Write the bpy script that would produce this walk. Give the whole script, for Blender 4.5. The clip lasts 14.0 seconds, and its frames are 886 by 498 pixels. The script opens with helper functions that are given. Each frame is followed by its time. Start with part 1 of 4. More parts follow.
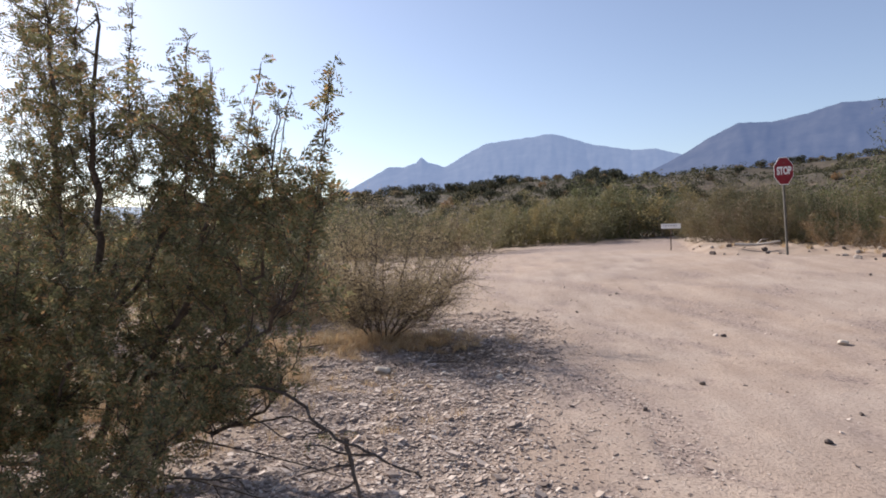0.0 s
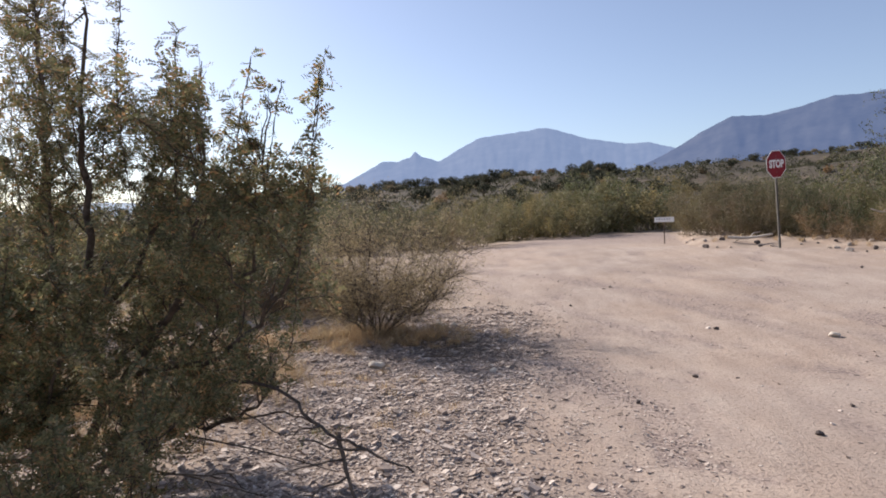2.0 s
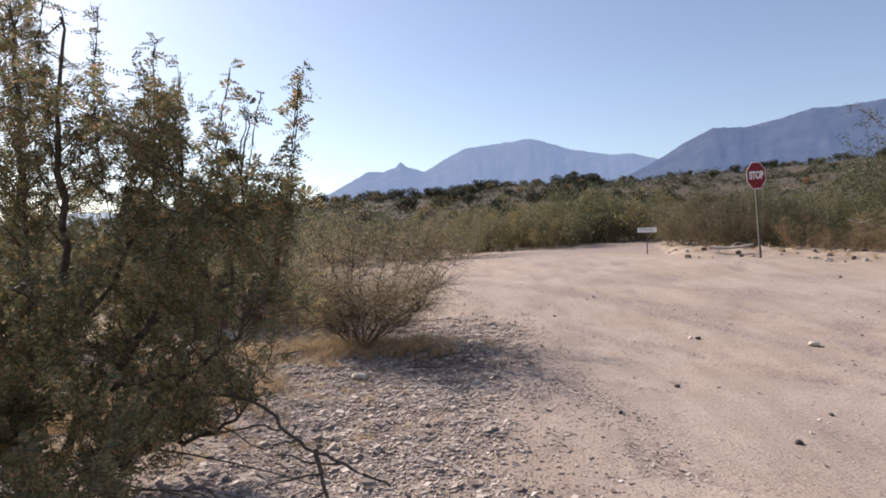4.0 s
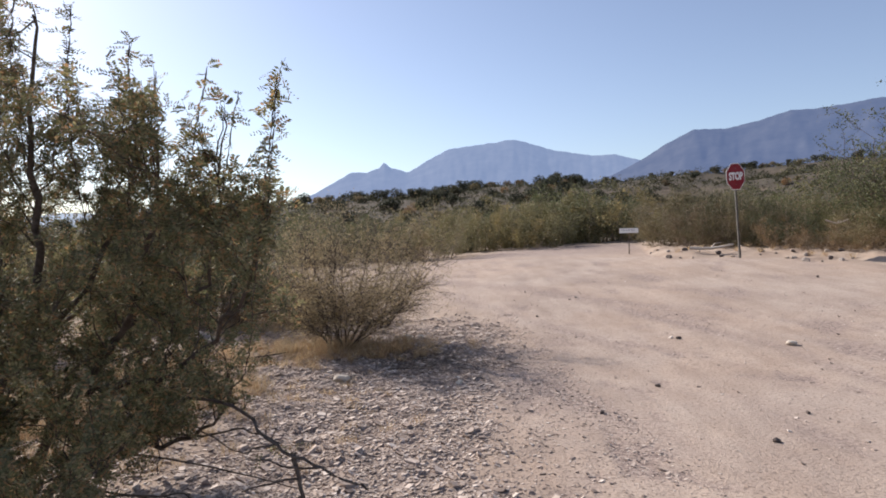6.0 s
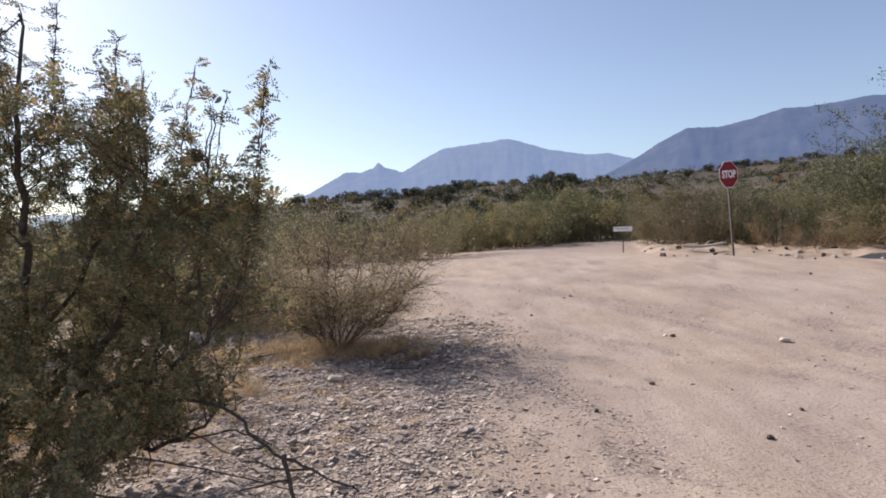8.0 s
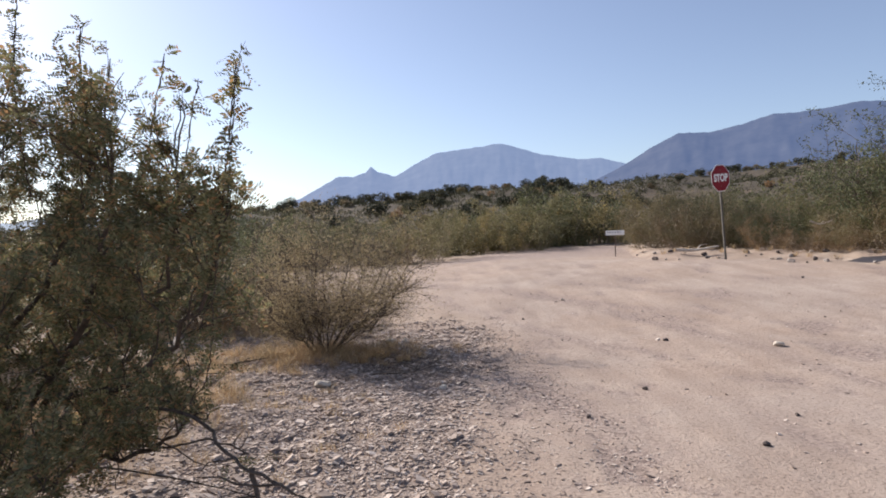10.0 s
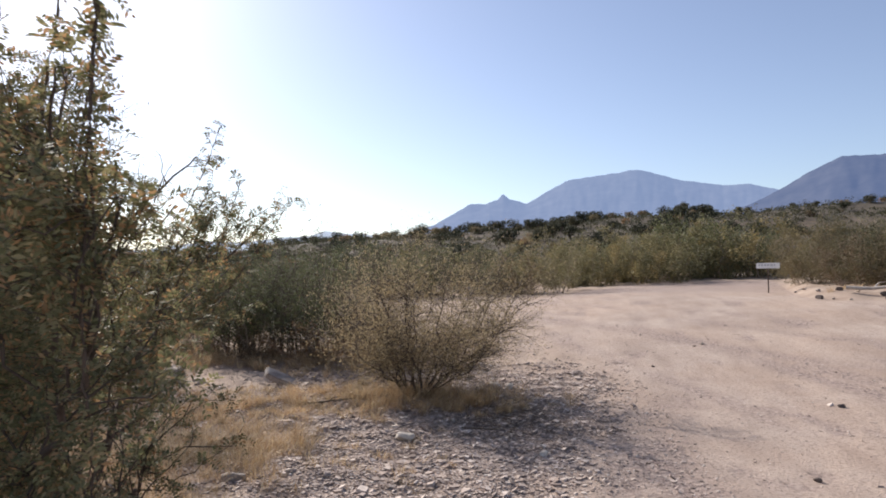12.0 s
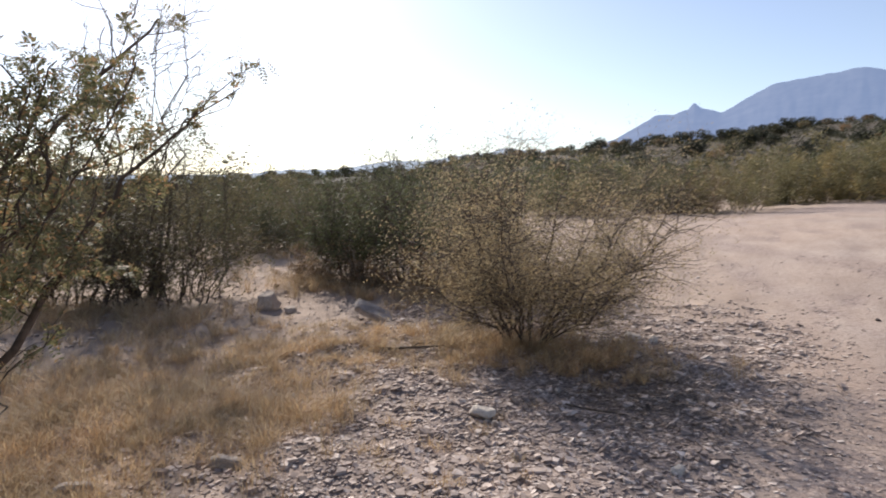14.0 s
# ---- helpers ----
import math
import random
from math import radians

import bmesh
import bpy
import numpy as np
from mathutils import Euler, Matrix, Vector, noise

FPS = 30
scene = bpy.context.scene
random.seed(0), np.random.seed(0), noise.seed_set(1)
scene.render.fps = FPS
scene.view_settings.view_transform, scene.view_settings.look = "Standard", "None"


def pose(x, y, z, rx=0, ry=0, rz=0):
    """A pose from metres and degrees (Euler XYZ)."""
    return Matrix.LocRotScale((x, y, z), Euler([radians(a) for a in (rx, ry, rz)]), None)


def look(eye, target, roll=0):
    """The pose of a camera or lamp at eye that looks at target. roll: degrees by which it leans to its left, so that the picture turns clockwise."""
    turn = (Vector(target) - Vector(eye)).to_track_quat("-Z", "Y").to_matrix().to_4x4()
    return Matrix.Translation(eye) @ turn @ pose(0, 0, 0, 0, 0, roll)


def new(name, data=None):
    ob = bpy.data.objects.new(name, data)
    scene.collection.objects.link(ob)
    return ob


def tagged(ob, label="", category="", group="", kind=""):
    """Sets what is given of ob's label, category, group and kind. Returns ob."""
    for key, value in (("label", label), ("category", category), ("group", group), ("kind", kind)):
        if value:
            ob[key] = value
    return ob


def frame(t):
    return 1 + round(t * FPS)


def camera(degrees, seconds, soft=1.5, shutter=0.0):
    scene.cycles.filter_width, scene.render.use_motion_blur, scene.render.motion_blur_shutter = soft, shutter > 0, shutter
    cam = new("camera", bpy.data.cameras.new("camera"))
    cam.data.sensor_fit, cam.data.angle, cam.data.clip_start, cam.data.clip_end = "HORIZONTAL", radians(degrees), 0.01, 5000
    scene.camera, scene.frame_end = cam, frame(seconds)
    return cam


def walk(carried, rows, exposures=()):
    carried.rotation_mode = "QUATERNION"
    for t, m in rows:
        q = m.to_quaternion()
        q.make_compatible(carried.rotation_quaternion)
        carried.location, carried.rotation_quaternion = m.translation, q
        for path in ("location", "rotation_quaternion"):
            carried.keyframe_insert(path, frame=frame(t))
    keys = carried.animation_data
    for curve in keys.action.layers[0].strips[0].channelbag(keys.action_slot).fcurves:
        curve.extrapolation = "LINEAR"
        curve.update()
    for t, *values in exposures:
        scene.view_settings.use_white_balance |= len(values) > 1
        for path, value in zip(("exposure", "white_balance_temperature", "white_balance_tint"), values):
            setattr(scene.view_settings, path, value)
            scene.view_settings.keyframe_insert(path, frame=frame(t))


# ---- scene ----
cam = camera(70.5, 14.0, 1.8, 0.15)
METRES, EYE, TILT, LEAN, TURN = 3.2, 1.5, 0.0, 0.0, 0.0
ROWS = [
    (0.0, 0.0, 0.0, 0.0, -0.04, -1.77, 1.31),
    (0.5, 0.003, 0.0006, 0.0004, -0.63, -1.91, 1.95),
    (1.0, 0.003, 0.0002, 0.0002, -0.72, -2.0, 1.8),
    (1.5, 0.0027, 0.0014, -0.0003, -0.26, -2.13, 1.56),
    (2.0, 0.0031, 0.0011, -0.0002, -0.56, -2.29, 1.56),
    (2.5, 0.0029, 0.0007, 0.0006, -0.72, -1.69, 1.34),
    (3.0, 0.0065, 0.0008, 0.0015, -1.7, -1.14, 1.43),
    (5.5, 0.012, 0.0034, 0.0008, -2.11, -1.86, 1.66),
    (6.0, 0.0147, 0.0036, 0.002, -3.38, -1.37, 1.63),
    (6.5, 0.0155, 0.002, 0.0019, -4.08, -1.05, 1.6),
    (7.0, 0.0157, 0.0036, 0.0019, -3.79, -1.15, 1.49),
    (7.5, 0.0182, 0.0058, 0.0013, -4.57, -1.26, 1.87),
    (8.0, 0.0189, 0.0076, 0.0011, -3.86, -1.43, 1.96),
    (8.5, 0.0217, 0.0114, 0.0018, -5.33, -1.29, 1.41),
    (11.0, 0.06, 0.1383, -0.011, -1.67, -0.99, 3.71),
    (11.5, 0.1033, 0.2258, -0.002, 8.2, -2.51, 3.44),
    (12.0, 0.1256, 0.3541, 0.0039, 7.36, 1.69, 0.74),
    (12.5, 0.1605, 0.4767, 0.0009, 13.99, -2.24, -0.07),
    (13.0, 0.1791, 0.6162, -0.0092, 19.66, -2.36, 1.59),
    (13.5, 0.1982, 0.7757, -0.0053, 13.81, -2.33, 1.54),
    (14.0, 0.2125, 0.9342, -0.012, 23.42, -5.62, 1.07),
]
walk(cam, [(t, pose(0, 0, EYE, TILT, LEAN, TURN) @ pose(METRES * x, METRES * y, METRES * z, 90 + pitch, roll, yaw)) for t, x, y, z, yaw, pitch, roll in ROWS], [(0.0, 0.43, 6400, 11)])

# ---- world, sun, exposure ----
SUN_AZ, SUN_EL = -46.0, 33.0            # degrees from straight ahead to the right, and above the horizon
world = bpy.data.worlds.new("world")
scene.world = world
world.use_nodes = True
wn = world.node_tree
sky = wn.nodes.new("ShaderNodeTexSky")
sky.sky_type, sky.sun_disc = "NISHITA", False
sky.sun_elevation, sky.sun_rotation = radians(SUN_EL), radians(SUN_AZ)
sky.air_density, sky.dust_density, sky.ozone_density, sky.altitude = 1.0, 1.3, 2.8, 700
pale = wn.nodes.new("ShaderNodeHueSaturation")      # hazy desert air
pale.inputs["Saturation"].default_value, pale.inputs["Value"].default_value = 0.82, 1.0
pale.inputs["Hue"].default_value = 0.506
wn.links.new(sky.outputs[0], pale.inputs["Color"])
wn.links.new(pale.outputs[0], wn.nodes["Background"].inputs[0])
wn.nodes["Background"].inputs[1].default_value = 0.112
sun = new("sun", bpy.data.lights.new("sun", "SUN"))
sun.data.energy, sun.data.angle, sun.data.color = 5.0, radians(0.6), (1.0, 0.93, 0.84)
sd = Vector((math.sin(radians(SUN_AZ)) * math.cos(radians(SUN_EL)), math.cos(radians(SUN_AZ)) * math.cos(radians(SUN_EL)), math.sin(radians(SUN_EL))))
sun.matrix_world = look(sd * 60, (0, 0, 0))


# ---- materials ----
def material(name, rough=0.9):
    m = bpy.data.materials.new(name)
    m.use_nodes = True
    nt = m.node_tree
    b = nt.nodes["Principled BSDF"]
    b.inputs["Roughness"].default_value = rough
    b.inputs["Specular IOR Level"].default_value = 0.25
    return m, nt, b


def ramp(nt, fac, stops):
    r = nt.nodes.new("ShaderNodeValToRGB")
    while len(r.color_ramp.elements) < len(stops):
        r.color_ramp.elements.new(0.5)
    for e, (p, c) in zip(r.color_ramp.elements, stops):
        e.position, e.color = p, (*c, 1)
    nt.links.new(fac, r.inputs[0])
    return r.outputs[0]


def tex(nt, scale, detail=6, rough=0.6, stretch=None):
    co = nt.nodes.new("ShaderNodeTexCoord").outputs["Object"]
    if stretch:
        mp = nt.nodes.new("ShaderNodeMapping")
        mp.inputs["Scale"].default_value = stretch
        nt.links.new(co, mp.inputs[0])
        co = mp.outputs[0]
    n = nt.nodes.new("ShaderNodeTexNoise")
    n.inputs["Scale"].default_value, n.inputs["Detail"].default_value, n.inputs["Roughness"].default_value = scale, detail, rough
    nt.links.new(co, n.inputs["Vector"])
    return n.outputs["Fac"]


def mix(nt, fac, a, b, mode="MIX"):
    n = nt.nodes.new("ShaderNodeMix")
    n.data_type, n.blend_type = "RGBA", mode
    if isinstance(fac, float):
        n.inputs["Factor"].default_value = fac
    else:
        nt.links.new(fac, n.inputs["Factor"])
    nt.links.new(a, n.inputs["A"])
    nt.links.new(b, n.inputs["B"])
    return n.outputs["Result"]


def bump(nt, b, height, strength, dist):
    n = nt.nodes.new("ShaderNodeBump")
    n.inputs["Strength"].default_value, n.inputs["Distance"].default_value = strength, dist
    nt.links.new(height, n.inputs["Height"])
    nt.links.new(n.outputs[0], b.inputs["Normal"])


def simple(name, c0, c1, scale, rough=0.9, bump_by=0.0, metal=0.0):
    m, nt, b = material(name, rough)
    f = tex(nt, scale)
    nt.links.new(ramp(nt, f, [(0.3, c0), (0.7, c1)]), b.inputs["Base Color"])
    b.inputs["Metallic"].default_value = metal
    if bump_by:
        bump(nt, b, tex(nt, scale * 2.5), 0.6, bump_by)
    return m


def leafy(name, stops, glow=0.3):
    """Thin leaves: each island its own shade, some light passing through."""
    m, nt, b = material(name, 0.65)
    geo = nt.nodes.new("ShaderNodeNewGeometry")
    col = ramp(nt, geo.outputs["Random Per Island"], stops)
    info = nt.nodes.new("ShaderNodeObjectInfo")
    col = mix(nt, 1.0, col, ramp(nt, info.outputs["Random"], [(0.0, (0.66, 0.72, 0.72)), (0.5, (0.95, 0.97, 0.92)), (1.0, (1.42, 1.26, 1.08))]), "MULTIPLY")
    big = ramp(nt, tex(nt, 1.6, 3), [(0.3, (0.7, 0.72, 0.7)), (0.7, (1.2, 1.12, 1.0))])
    col = mix(nt, 1.0, col, big, "MULTIPLY")
    nt.links.new(col, b.inputs["Base Color"])
    tr = nt.nodes.new("ShaderNodeBsdfTranslucent")
    nt.links.new(col, tr.inputs[0])
    mx = nt.nodes.new("ShaderNodeMixShader")
    mx.inputs[0].default_value = glow
    nt.links.new(b.outputs[0], mx.inputs[1])
    nt.links.new(tr.outputs[0], mx.inputs[2])
    nt.links.new(mx.outputs[0], nt.nodes["Material Output"].inputs[0])
    return m


def stony(name, stops, rough=0.9):
    m, nt, b = material(name, rough)
    geo = nt.nodes.new("ShaderNodeNewGeometry")
    col = ramp(nt, geo.outputs["Random Per Island"], stops)
    col = mix(nt, 1.0, col, ramp(nt, tex(nt, 45), [(0.3, (0.75, 0.75, 0.76)), (0.7, (1.15, 1.12, 1.1))]), "MULTIPLY")
    nt.links.new(col, b.inputs["Base Color"])
    bump(nt, b, tex(nt, 90), 0.5, 0.004)
    return m


def ground_material():
    m, nt, b = material("desert_soil", 0.95)
    road = nt.nodes.new("ShaderNodeAttribute")
    road.attribute_name = "road"
    gravel = nt.nodes.new("ShaderNodeAttribute")
    gravel.attribute_name = "gravel"
    dirt = ramp(nt, tex(nt, 0.9, 8, 0.62), [(0.25, (0.35, 0.27, 0.22)), (0.5, (0.42, 0.333, 0.275)), (0.75, (0.485, 0.396, 0.335))])
    streak = ramp(nt, tex(nt, 1.0, 5, 0.6, (3.2, 0.5, 1)), [(0.35, (0.84, 0.80, 0.78)), (0.6, (1.06, 1.05, 1.04))])
    dirt = mix(nt, 0.6, dirt, streak, "MULTIPLY")
    clay = ramp(nt, tex(nt, 0.35, 6, 0.6), [(0.42, (1.0, 1.0, 1.0)), (0.62, (1.0, 0.96, 0.92))])
    dirt = mix(nt, 1.0, dirt, clay, "MULTIPLY")
    grit = ramp(nt, tex(nt, 38, 4, 0.7), [(0.37, (0.45, 0.42, 0.41)), (0.47, (1, 1, 1)), (0.7, (1.1, 1.09, 1.08))])
    dirt = mix(nt, 0.75, dirt, grit, "MULTIPLY")
    rut = nt.nodes.new("ShaderNodeAttribute")
    rut.attribute_name = "rut"
    fine = tex(nt, 24, 6, 0.75)
    crumbs = ramp(nt, fine, [(0.40, (0.16, 0.115, 0.10)), (0.53, (0.36, 0.275, 0.235)), (0.66, (0.52, 0.425, 0.37))])
    spots = nt.nodes.new("ShaderNodeMath")
    spots.operation = "MULTIPLY"
    nt.links.new(rut.outputs["Fac"], spots.inputs[0])
    nt.links.new(ramp(nt, fine, [(0.48, (1, 1, 1)), (0.62, (0.36, 0.36, 0.36))]), spots.inputs[1])
    dirt = mix(nt, spots.outputs[0], dirt, crumbs)
    soil = ramp(nt, tex(nt, 1.3, 8, 0.65), [(0.3, (0.29, 0.21, 0.16)), (0.7, (0.45, 0.35, 0.275))])
    grey = ramp(nt, tex(nt, 60, 5, 0.7), [(0.3, (0.2, 0.15, 0.125)), (0.55, (0.34, 0.265, 0.22)), (0.75, (0.46, 0.375, 0.32))])
    hill = nt.nodes.new("ShaderNodeAttribute")
    hill.attribute_name = "hill"
    scrub = ramp(nt, tex(nt, 0.25, 8, 0.7), [(0.35, (0.055, 0.046, 0.032)), (0.55, (0.095, 0.074, 0.053)), (0.7, (0.17, 0.125, 0.092))])
    soil = mix(nt, hill.outputs["Fac"], soil, scrub)
    col = mix(nt, gravel.outputs["Fac"], soil, grey)
    col = mix(nt, road.outputs["Fac"], col, dirt)
    nt.links.new(col, b.inputs["Base Color"])
    h = nt.nodes.new("ShaderNodeMath")
    h.operation = "ADD"
    nt.links.new(tex(nt, 7, 8, 0.7), h.inputs[0])
    nt.links.new(tex(nt, 50, 4, 0.7), h.inputs[1])
    bump(nt, b, h.outputs[0], 0.9, 0.013)
    return m


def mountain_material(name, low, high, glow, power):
    """Distant range; the blue haze of kilometres of air is painted in as emission."""
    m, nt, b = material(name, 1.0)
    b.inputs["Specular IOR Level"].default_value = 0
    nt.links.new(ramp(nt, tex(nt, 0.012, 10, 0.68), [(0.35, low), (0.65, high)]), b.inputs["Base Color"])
    # even blue emission stands in for the haze
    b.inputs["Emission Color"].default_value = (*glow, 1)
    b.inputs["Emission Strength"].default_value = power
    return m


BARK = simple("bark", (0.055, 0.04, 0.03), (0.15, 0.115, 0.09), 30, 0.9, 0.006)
TWIG = simple("twig_bark", (0.20, 0.15, 0.11), (0.36, 0.28, 0.20), 20, 0.9)
DRYWOOD = simple("bleached_wood", (0.35, 0.29, 0.24), (0.55, 0.48, 0.42), 12, 0.9, 0.005)
LEAF_MESQUITE = leafy("mesquite_leaf", [(0.0, (0.085, 0.10, 0.06)), (0.45, (0.15, 0.168, 0.105)), (0.76, (0.24, 0.24, 0.16)), (0.88, (0.27, 0.19, 0.12)), (1.0, (0.34, 0.235, 0.14))], 0.36)
LEAF_KHAKI = leafy("khaki_leaf", [(0.0, (0.38, 0.265, 0.16)), (0.5, (0.50, 0.38, 0.24)), (1.0, (0.63, 0.50, 0.335))], 0.55)
LEAF_GREEN = leafy("green_leaf", [(0.0, (0.10, 0.115, 0.062)), (0.6, (0.15, 0.16, 0.088)), (1.0, (0.20, 0.20, 0.115))])
LEAF_YELLOW = leafy("yellow_green_leaf", [(0.0, (0.19, 0.165, 0.09)), (0.6, (0.25, 0.22, 0.12)), (1.0, (0.32, 0.28, 0.16))])
LEAF_OLIVE = leafy("olive_leaf", [(0.0, (0.125, 0.112, 0.07)), (0.6, (0.165, 0.148, 0.095)), (1.0, (0.21, 0.185, 0.12))])
LEAF_RUST = leafy("dry_brown_leaf", [(0.0, (0.16, 0.10, 0.06)), (0.6, (0.23, 0.16, 0.10)), (1.0, (0.30, 0.22, 0.14))])
LEAF_DARK = leafy("dark_leaf", [(0.0, (0.03, 0.034, 0.023)), (1.0, (0.075, 0.077, 0.047))], 0.2)
GRASS = leafy("dry_grass", [(0.0, (0.43, 0.28, 0.18)), (0.5, (0.62, 0.435, 0.28)), (1.0, (0.75, 0.585, 0.41))], 0.35)
GRAVEL = stony("gravel_stone", [(0.0, (0.20, 0.155, 0.13)), (0.45, (0.385, 0.31, 0.265)), (0.85, (0.53, 0.44, 0.38)), (1.0, (0.68, 0.59, 0.52))])
ROCK = simple("grey_rock", (0.24, 0.20, 0.175), (0.42, 0.37, 0.33), 14, 0.9, 0.012)
ROCK_DARK = simple("dark_rock", (0.07, 0.055, 0.05), (0.17, 0.135, 0.12), 18, 0.9, 0.012)
ROCK_TAN = simple("tan_rock", (0.34, 0.26, 0.20), (0.52, 0.43, 0.35), 10, 0.9, 0.012)
ROCK_PALE = simple("pale_rock", (0.50, 0.42, 0.34), (0.68, 0.60, 0.51), 12, 0.9, 0.01)
SIGN_RED = simple("faded_red_paint", (0.19, 0.012, 0.022), (0.25, 0.022, 0.03), 5, 0.5)
SIGN_WHITE = simple("white_paint", (0.72, 0.70, 0.68), (0.84, 0.83, 0.81), 6, 0.5)
SIGN_INK = simple("grey_ink", (0.42, 0.42, 0.43), (0.5, 0.5, 0.5), 9, 0.7)
STEEL = simple("galvanised_steel", (0.11, 0.10, 0.09), (0.20, 0.185, 0.165), 9, 0.6, 0.0, 0.2)
RUST = simple("rusty_steel", (0.13, 0.09, 0.07), (0.26, 0.19, 0.14), 14, 0.85)
SOIL = ground_material()


# ---- lie of the land ----
def smooth(a, lo, hi):
    u = np.clip((a - lo) / (hi - lo), 0, 1)
    return u * u * (3 - 2 * u)


RNG = np.random.default_rng(7)
PHASE = RNG.uniform(0, 6.28, (24, 3))


def waves(x, y, size, kind=0):
    """Smooth uneven field between about -1 and 1, with features of the given size."""
    out = 0
    for i in range(8):
        a = PHASE[i + 8 * kind]
        k = 6.28 / size * (0.6 + 0.12 * i)
        out = out + np.sin(k * (x * math.cos(a[0]) + y * math.sin(a[0])) + a[1] + 0.8 * np.sin(k * 0.6 * (y * math.cos(a[2]) - x * math.sin(a[2])) + a[0]))
    return out / 4


def far_edge(az):
    return np.interp(az, [-30, -15, -8, 2, 8, 14, 20, 22, 25, 29, 35, 45, 80, 130], [10, 15, 19, 21, 26, 30, 31, 18.6, 17.4, 18.0, 16.6, 15.5, 15, 16])


def road_mask(x, y):
    az, r = np.degrees(np.arctan2(x, y)), np.hypot(x, y)
    left = np.interp(y, [-30, 0, 3.3, 6.2, 8.4, 10.2, 12.4, 17.4, 22], [-0.3, 0.1, 0.55, 0.9, 1.3, 1.05, 0.75, 0.3, -2.0])
    wob = 0.2 * waves(x, y, 1.5) + 0.16 * waves(x, y, 0.5, 1)
    return smooth(x - left + wob, -0.5, 0.6) * smooth(far_edge(az) + 0.3 * waves(x, y, 2.5, 2) - r, -0.4, 0.5)


def rut_mask(x, y):
    """Wheel tracks and scuffed gravelly patches on the road, and a darker tone far off."""
    out = np.zeros_like(np.asarray(x, float))
    for cx, cy, big, wide in ((-14.0, 4.0, 17.0, 0.16), (-14.0, 4.0, 18.6, 0.2), (-12.0, 2.0, 18.0, 0.12), (20.0, 24.0, 21.0, 0.16), (20.0, 24.0, 19.3, 0.14), (-20.0, 0.0, 22.2, 0.25), (24.0, 20.0, 22.6, 0.1)):
        d = np.hypot(x - cx, y - cy) - big + 0.08 * waves(x, y, 1.7)
        out = np.maximum(out, np.exp(-(d / wide) ** 2) * smooth(waves(x, y, 3.5, 1), -0.7, 0.5))
    patch = smooth(waves(x, y * 0.6, 1.3, 2) + 0.5 * waves(x, y, 0.4, 1), 0.35, 1.1)
    # beyond about 20 m the whole surface goes darker
    out = np.maximum(out, 0.85 * smooth(np.hypot(x, y), 19.5, 23))
    return np.clip(np.maximum(out, 0.9 * patch), 0, 1)


def gravel_mask(x, y):
    lo = np.interp(y, [-10, 2, 4.5, 6, 7.5, 9, 12], [-2.0, -1.9, -1.55, -1.75, -2.5, -2.9, -2.4])
    wob = 0.2 * waves(x, y, 1.8, 1)
    return smooth(x - lo + wob, -0.3, 0.5) * smooth(10.5 - y + wob, 0, 1.5) * (1 - road_mask(x, y) * 0.9)


def height(x, y):
    x, y = np.asarray(x, float), np.asarray(y, float)
    az, r = np.degrees(np.arctan2(x, y)), np.hypot(x, y)
    w = np.interp(az, [-179, -60, -30, -12, 2, 10, 25, 60, 120, 179], [0.0, 0.15, 0.3, 0.55, 0.62, 0.9, 1.0, 0.9, 0.2, 0.0])
    z = w * np.interp(r, [7, 10, 13, 17, 22, 30, 45], [0, 0.14, 0.37, 0.68, 0.76, 0.84, 1.0])
    el = np.interp(az, [-179, -90, -60, -42, -30, -15, -8, 0, 6, 11, 20, 35, 70, 110, 179], [0.3, 0.3, 0.4, 0.35, 1.0, 2.35, 3.0, 3.1, 3.75, 4.1, 3.95, 4.5, 4.1, 1.5, 0.3])
    top = 1.5 + 135 * np.tan(np.radians(el)) - z
    z = z + top * smooth(r, 42, 140) * (1 - 0.9 * smooth(r, 150, 420))
    rd = road_mask(x, y)
    z = z + (0.13 + 0.04 * waves(x, y, 0.7, 1)) * smooth(r - far_edge(az) + 0.3 * waves(x, y, 2.0, 1), 0.2, 1.6) * smooth(az, 20.5, 23) * (1 - smooth(az, 70, 90))
    z = z + (1 - rd) * (0.03 * waves(x, y, 1.3) + 0.02 * waves(x, y, 0.45, 1)) * smooth(600 - r, 0, 100)
    z = z - rd * 0.012 * rut_mask(x, y)
    z = z + rd * (0.004 * waves(x, y * 0.5, 1.4, 2) + 0.004 * waves(x, y, 0.33, 1))
    z = z + smooth(r, 40, 80) * (1 - smooth(r, 200, 500)) * 0.7 * waves(x, y, 30, 2)
    return z


def zg(x, y):
    return float(height(x, y))


def polar(az, r):
    return r * math.sin(radians(az)), r * math.cos(radians(az))


# ---- mesh helpers ----
def mesh_from(name, verts, faces, mat, flat=False):
    me = bpy.data.meshes.new(name)
    verts = np.asarray(verts, np.float32).reshape(-1, 3)
    me.from_pydata(verts, [], faces if isinstance(faces, list) else faces.tolist())
    me.materials.append(mat)
    if not flat:
        me.polygons.foreach_set("use_smooth", [True] * len(me.polygons))
    me.update()
    return me


def child(name, me, parent, label=""):
    ob = new(name, me)
    ob.parent = parent
    return tagged(ob, label)


def part(name, bm, mat, parent, label="", smooth_faces=False):
    me = bpy.data.meshes.new(name)
    bm.to_mesh(me)
    bm.free()
    me.materials.append(mat)
    if smooth_faces:
        me.polygons.foreach_set("use_smooth", [True] * len(me.polygons))
    return child(name, me, parent, label)


def base(name, x, y, z, label, category, group="", kind="", turn=0):
    ob = new(name)
    ob.matrix_basis = pose(x, y, z, 0, 0, turn)
    return tagged(ob, label, category, group, kind)


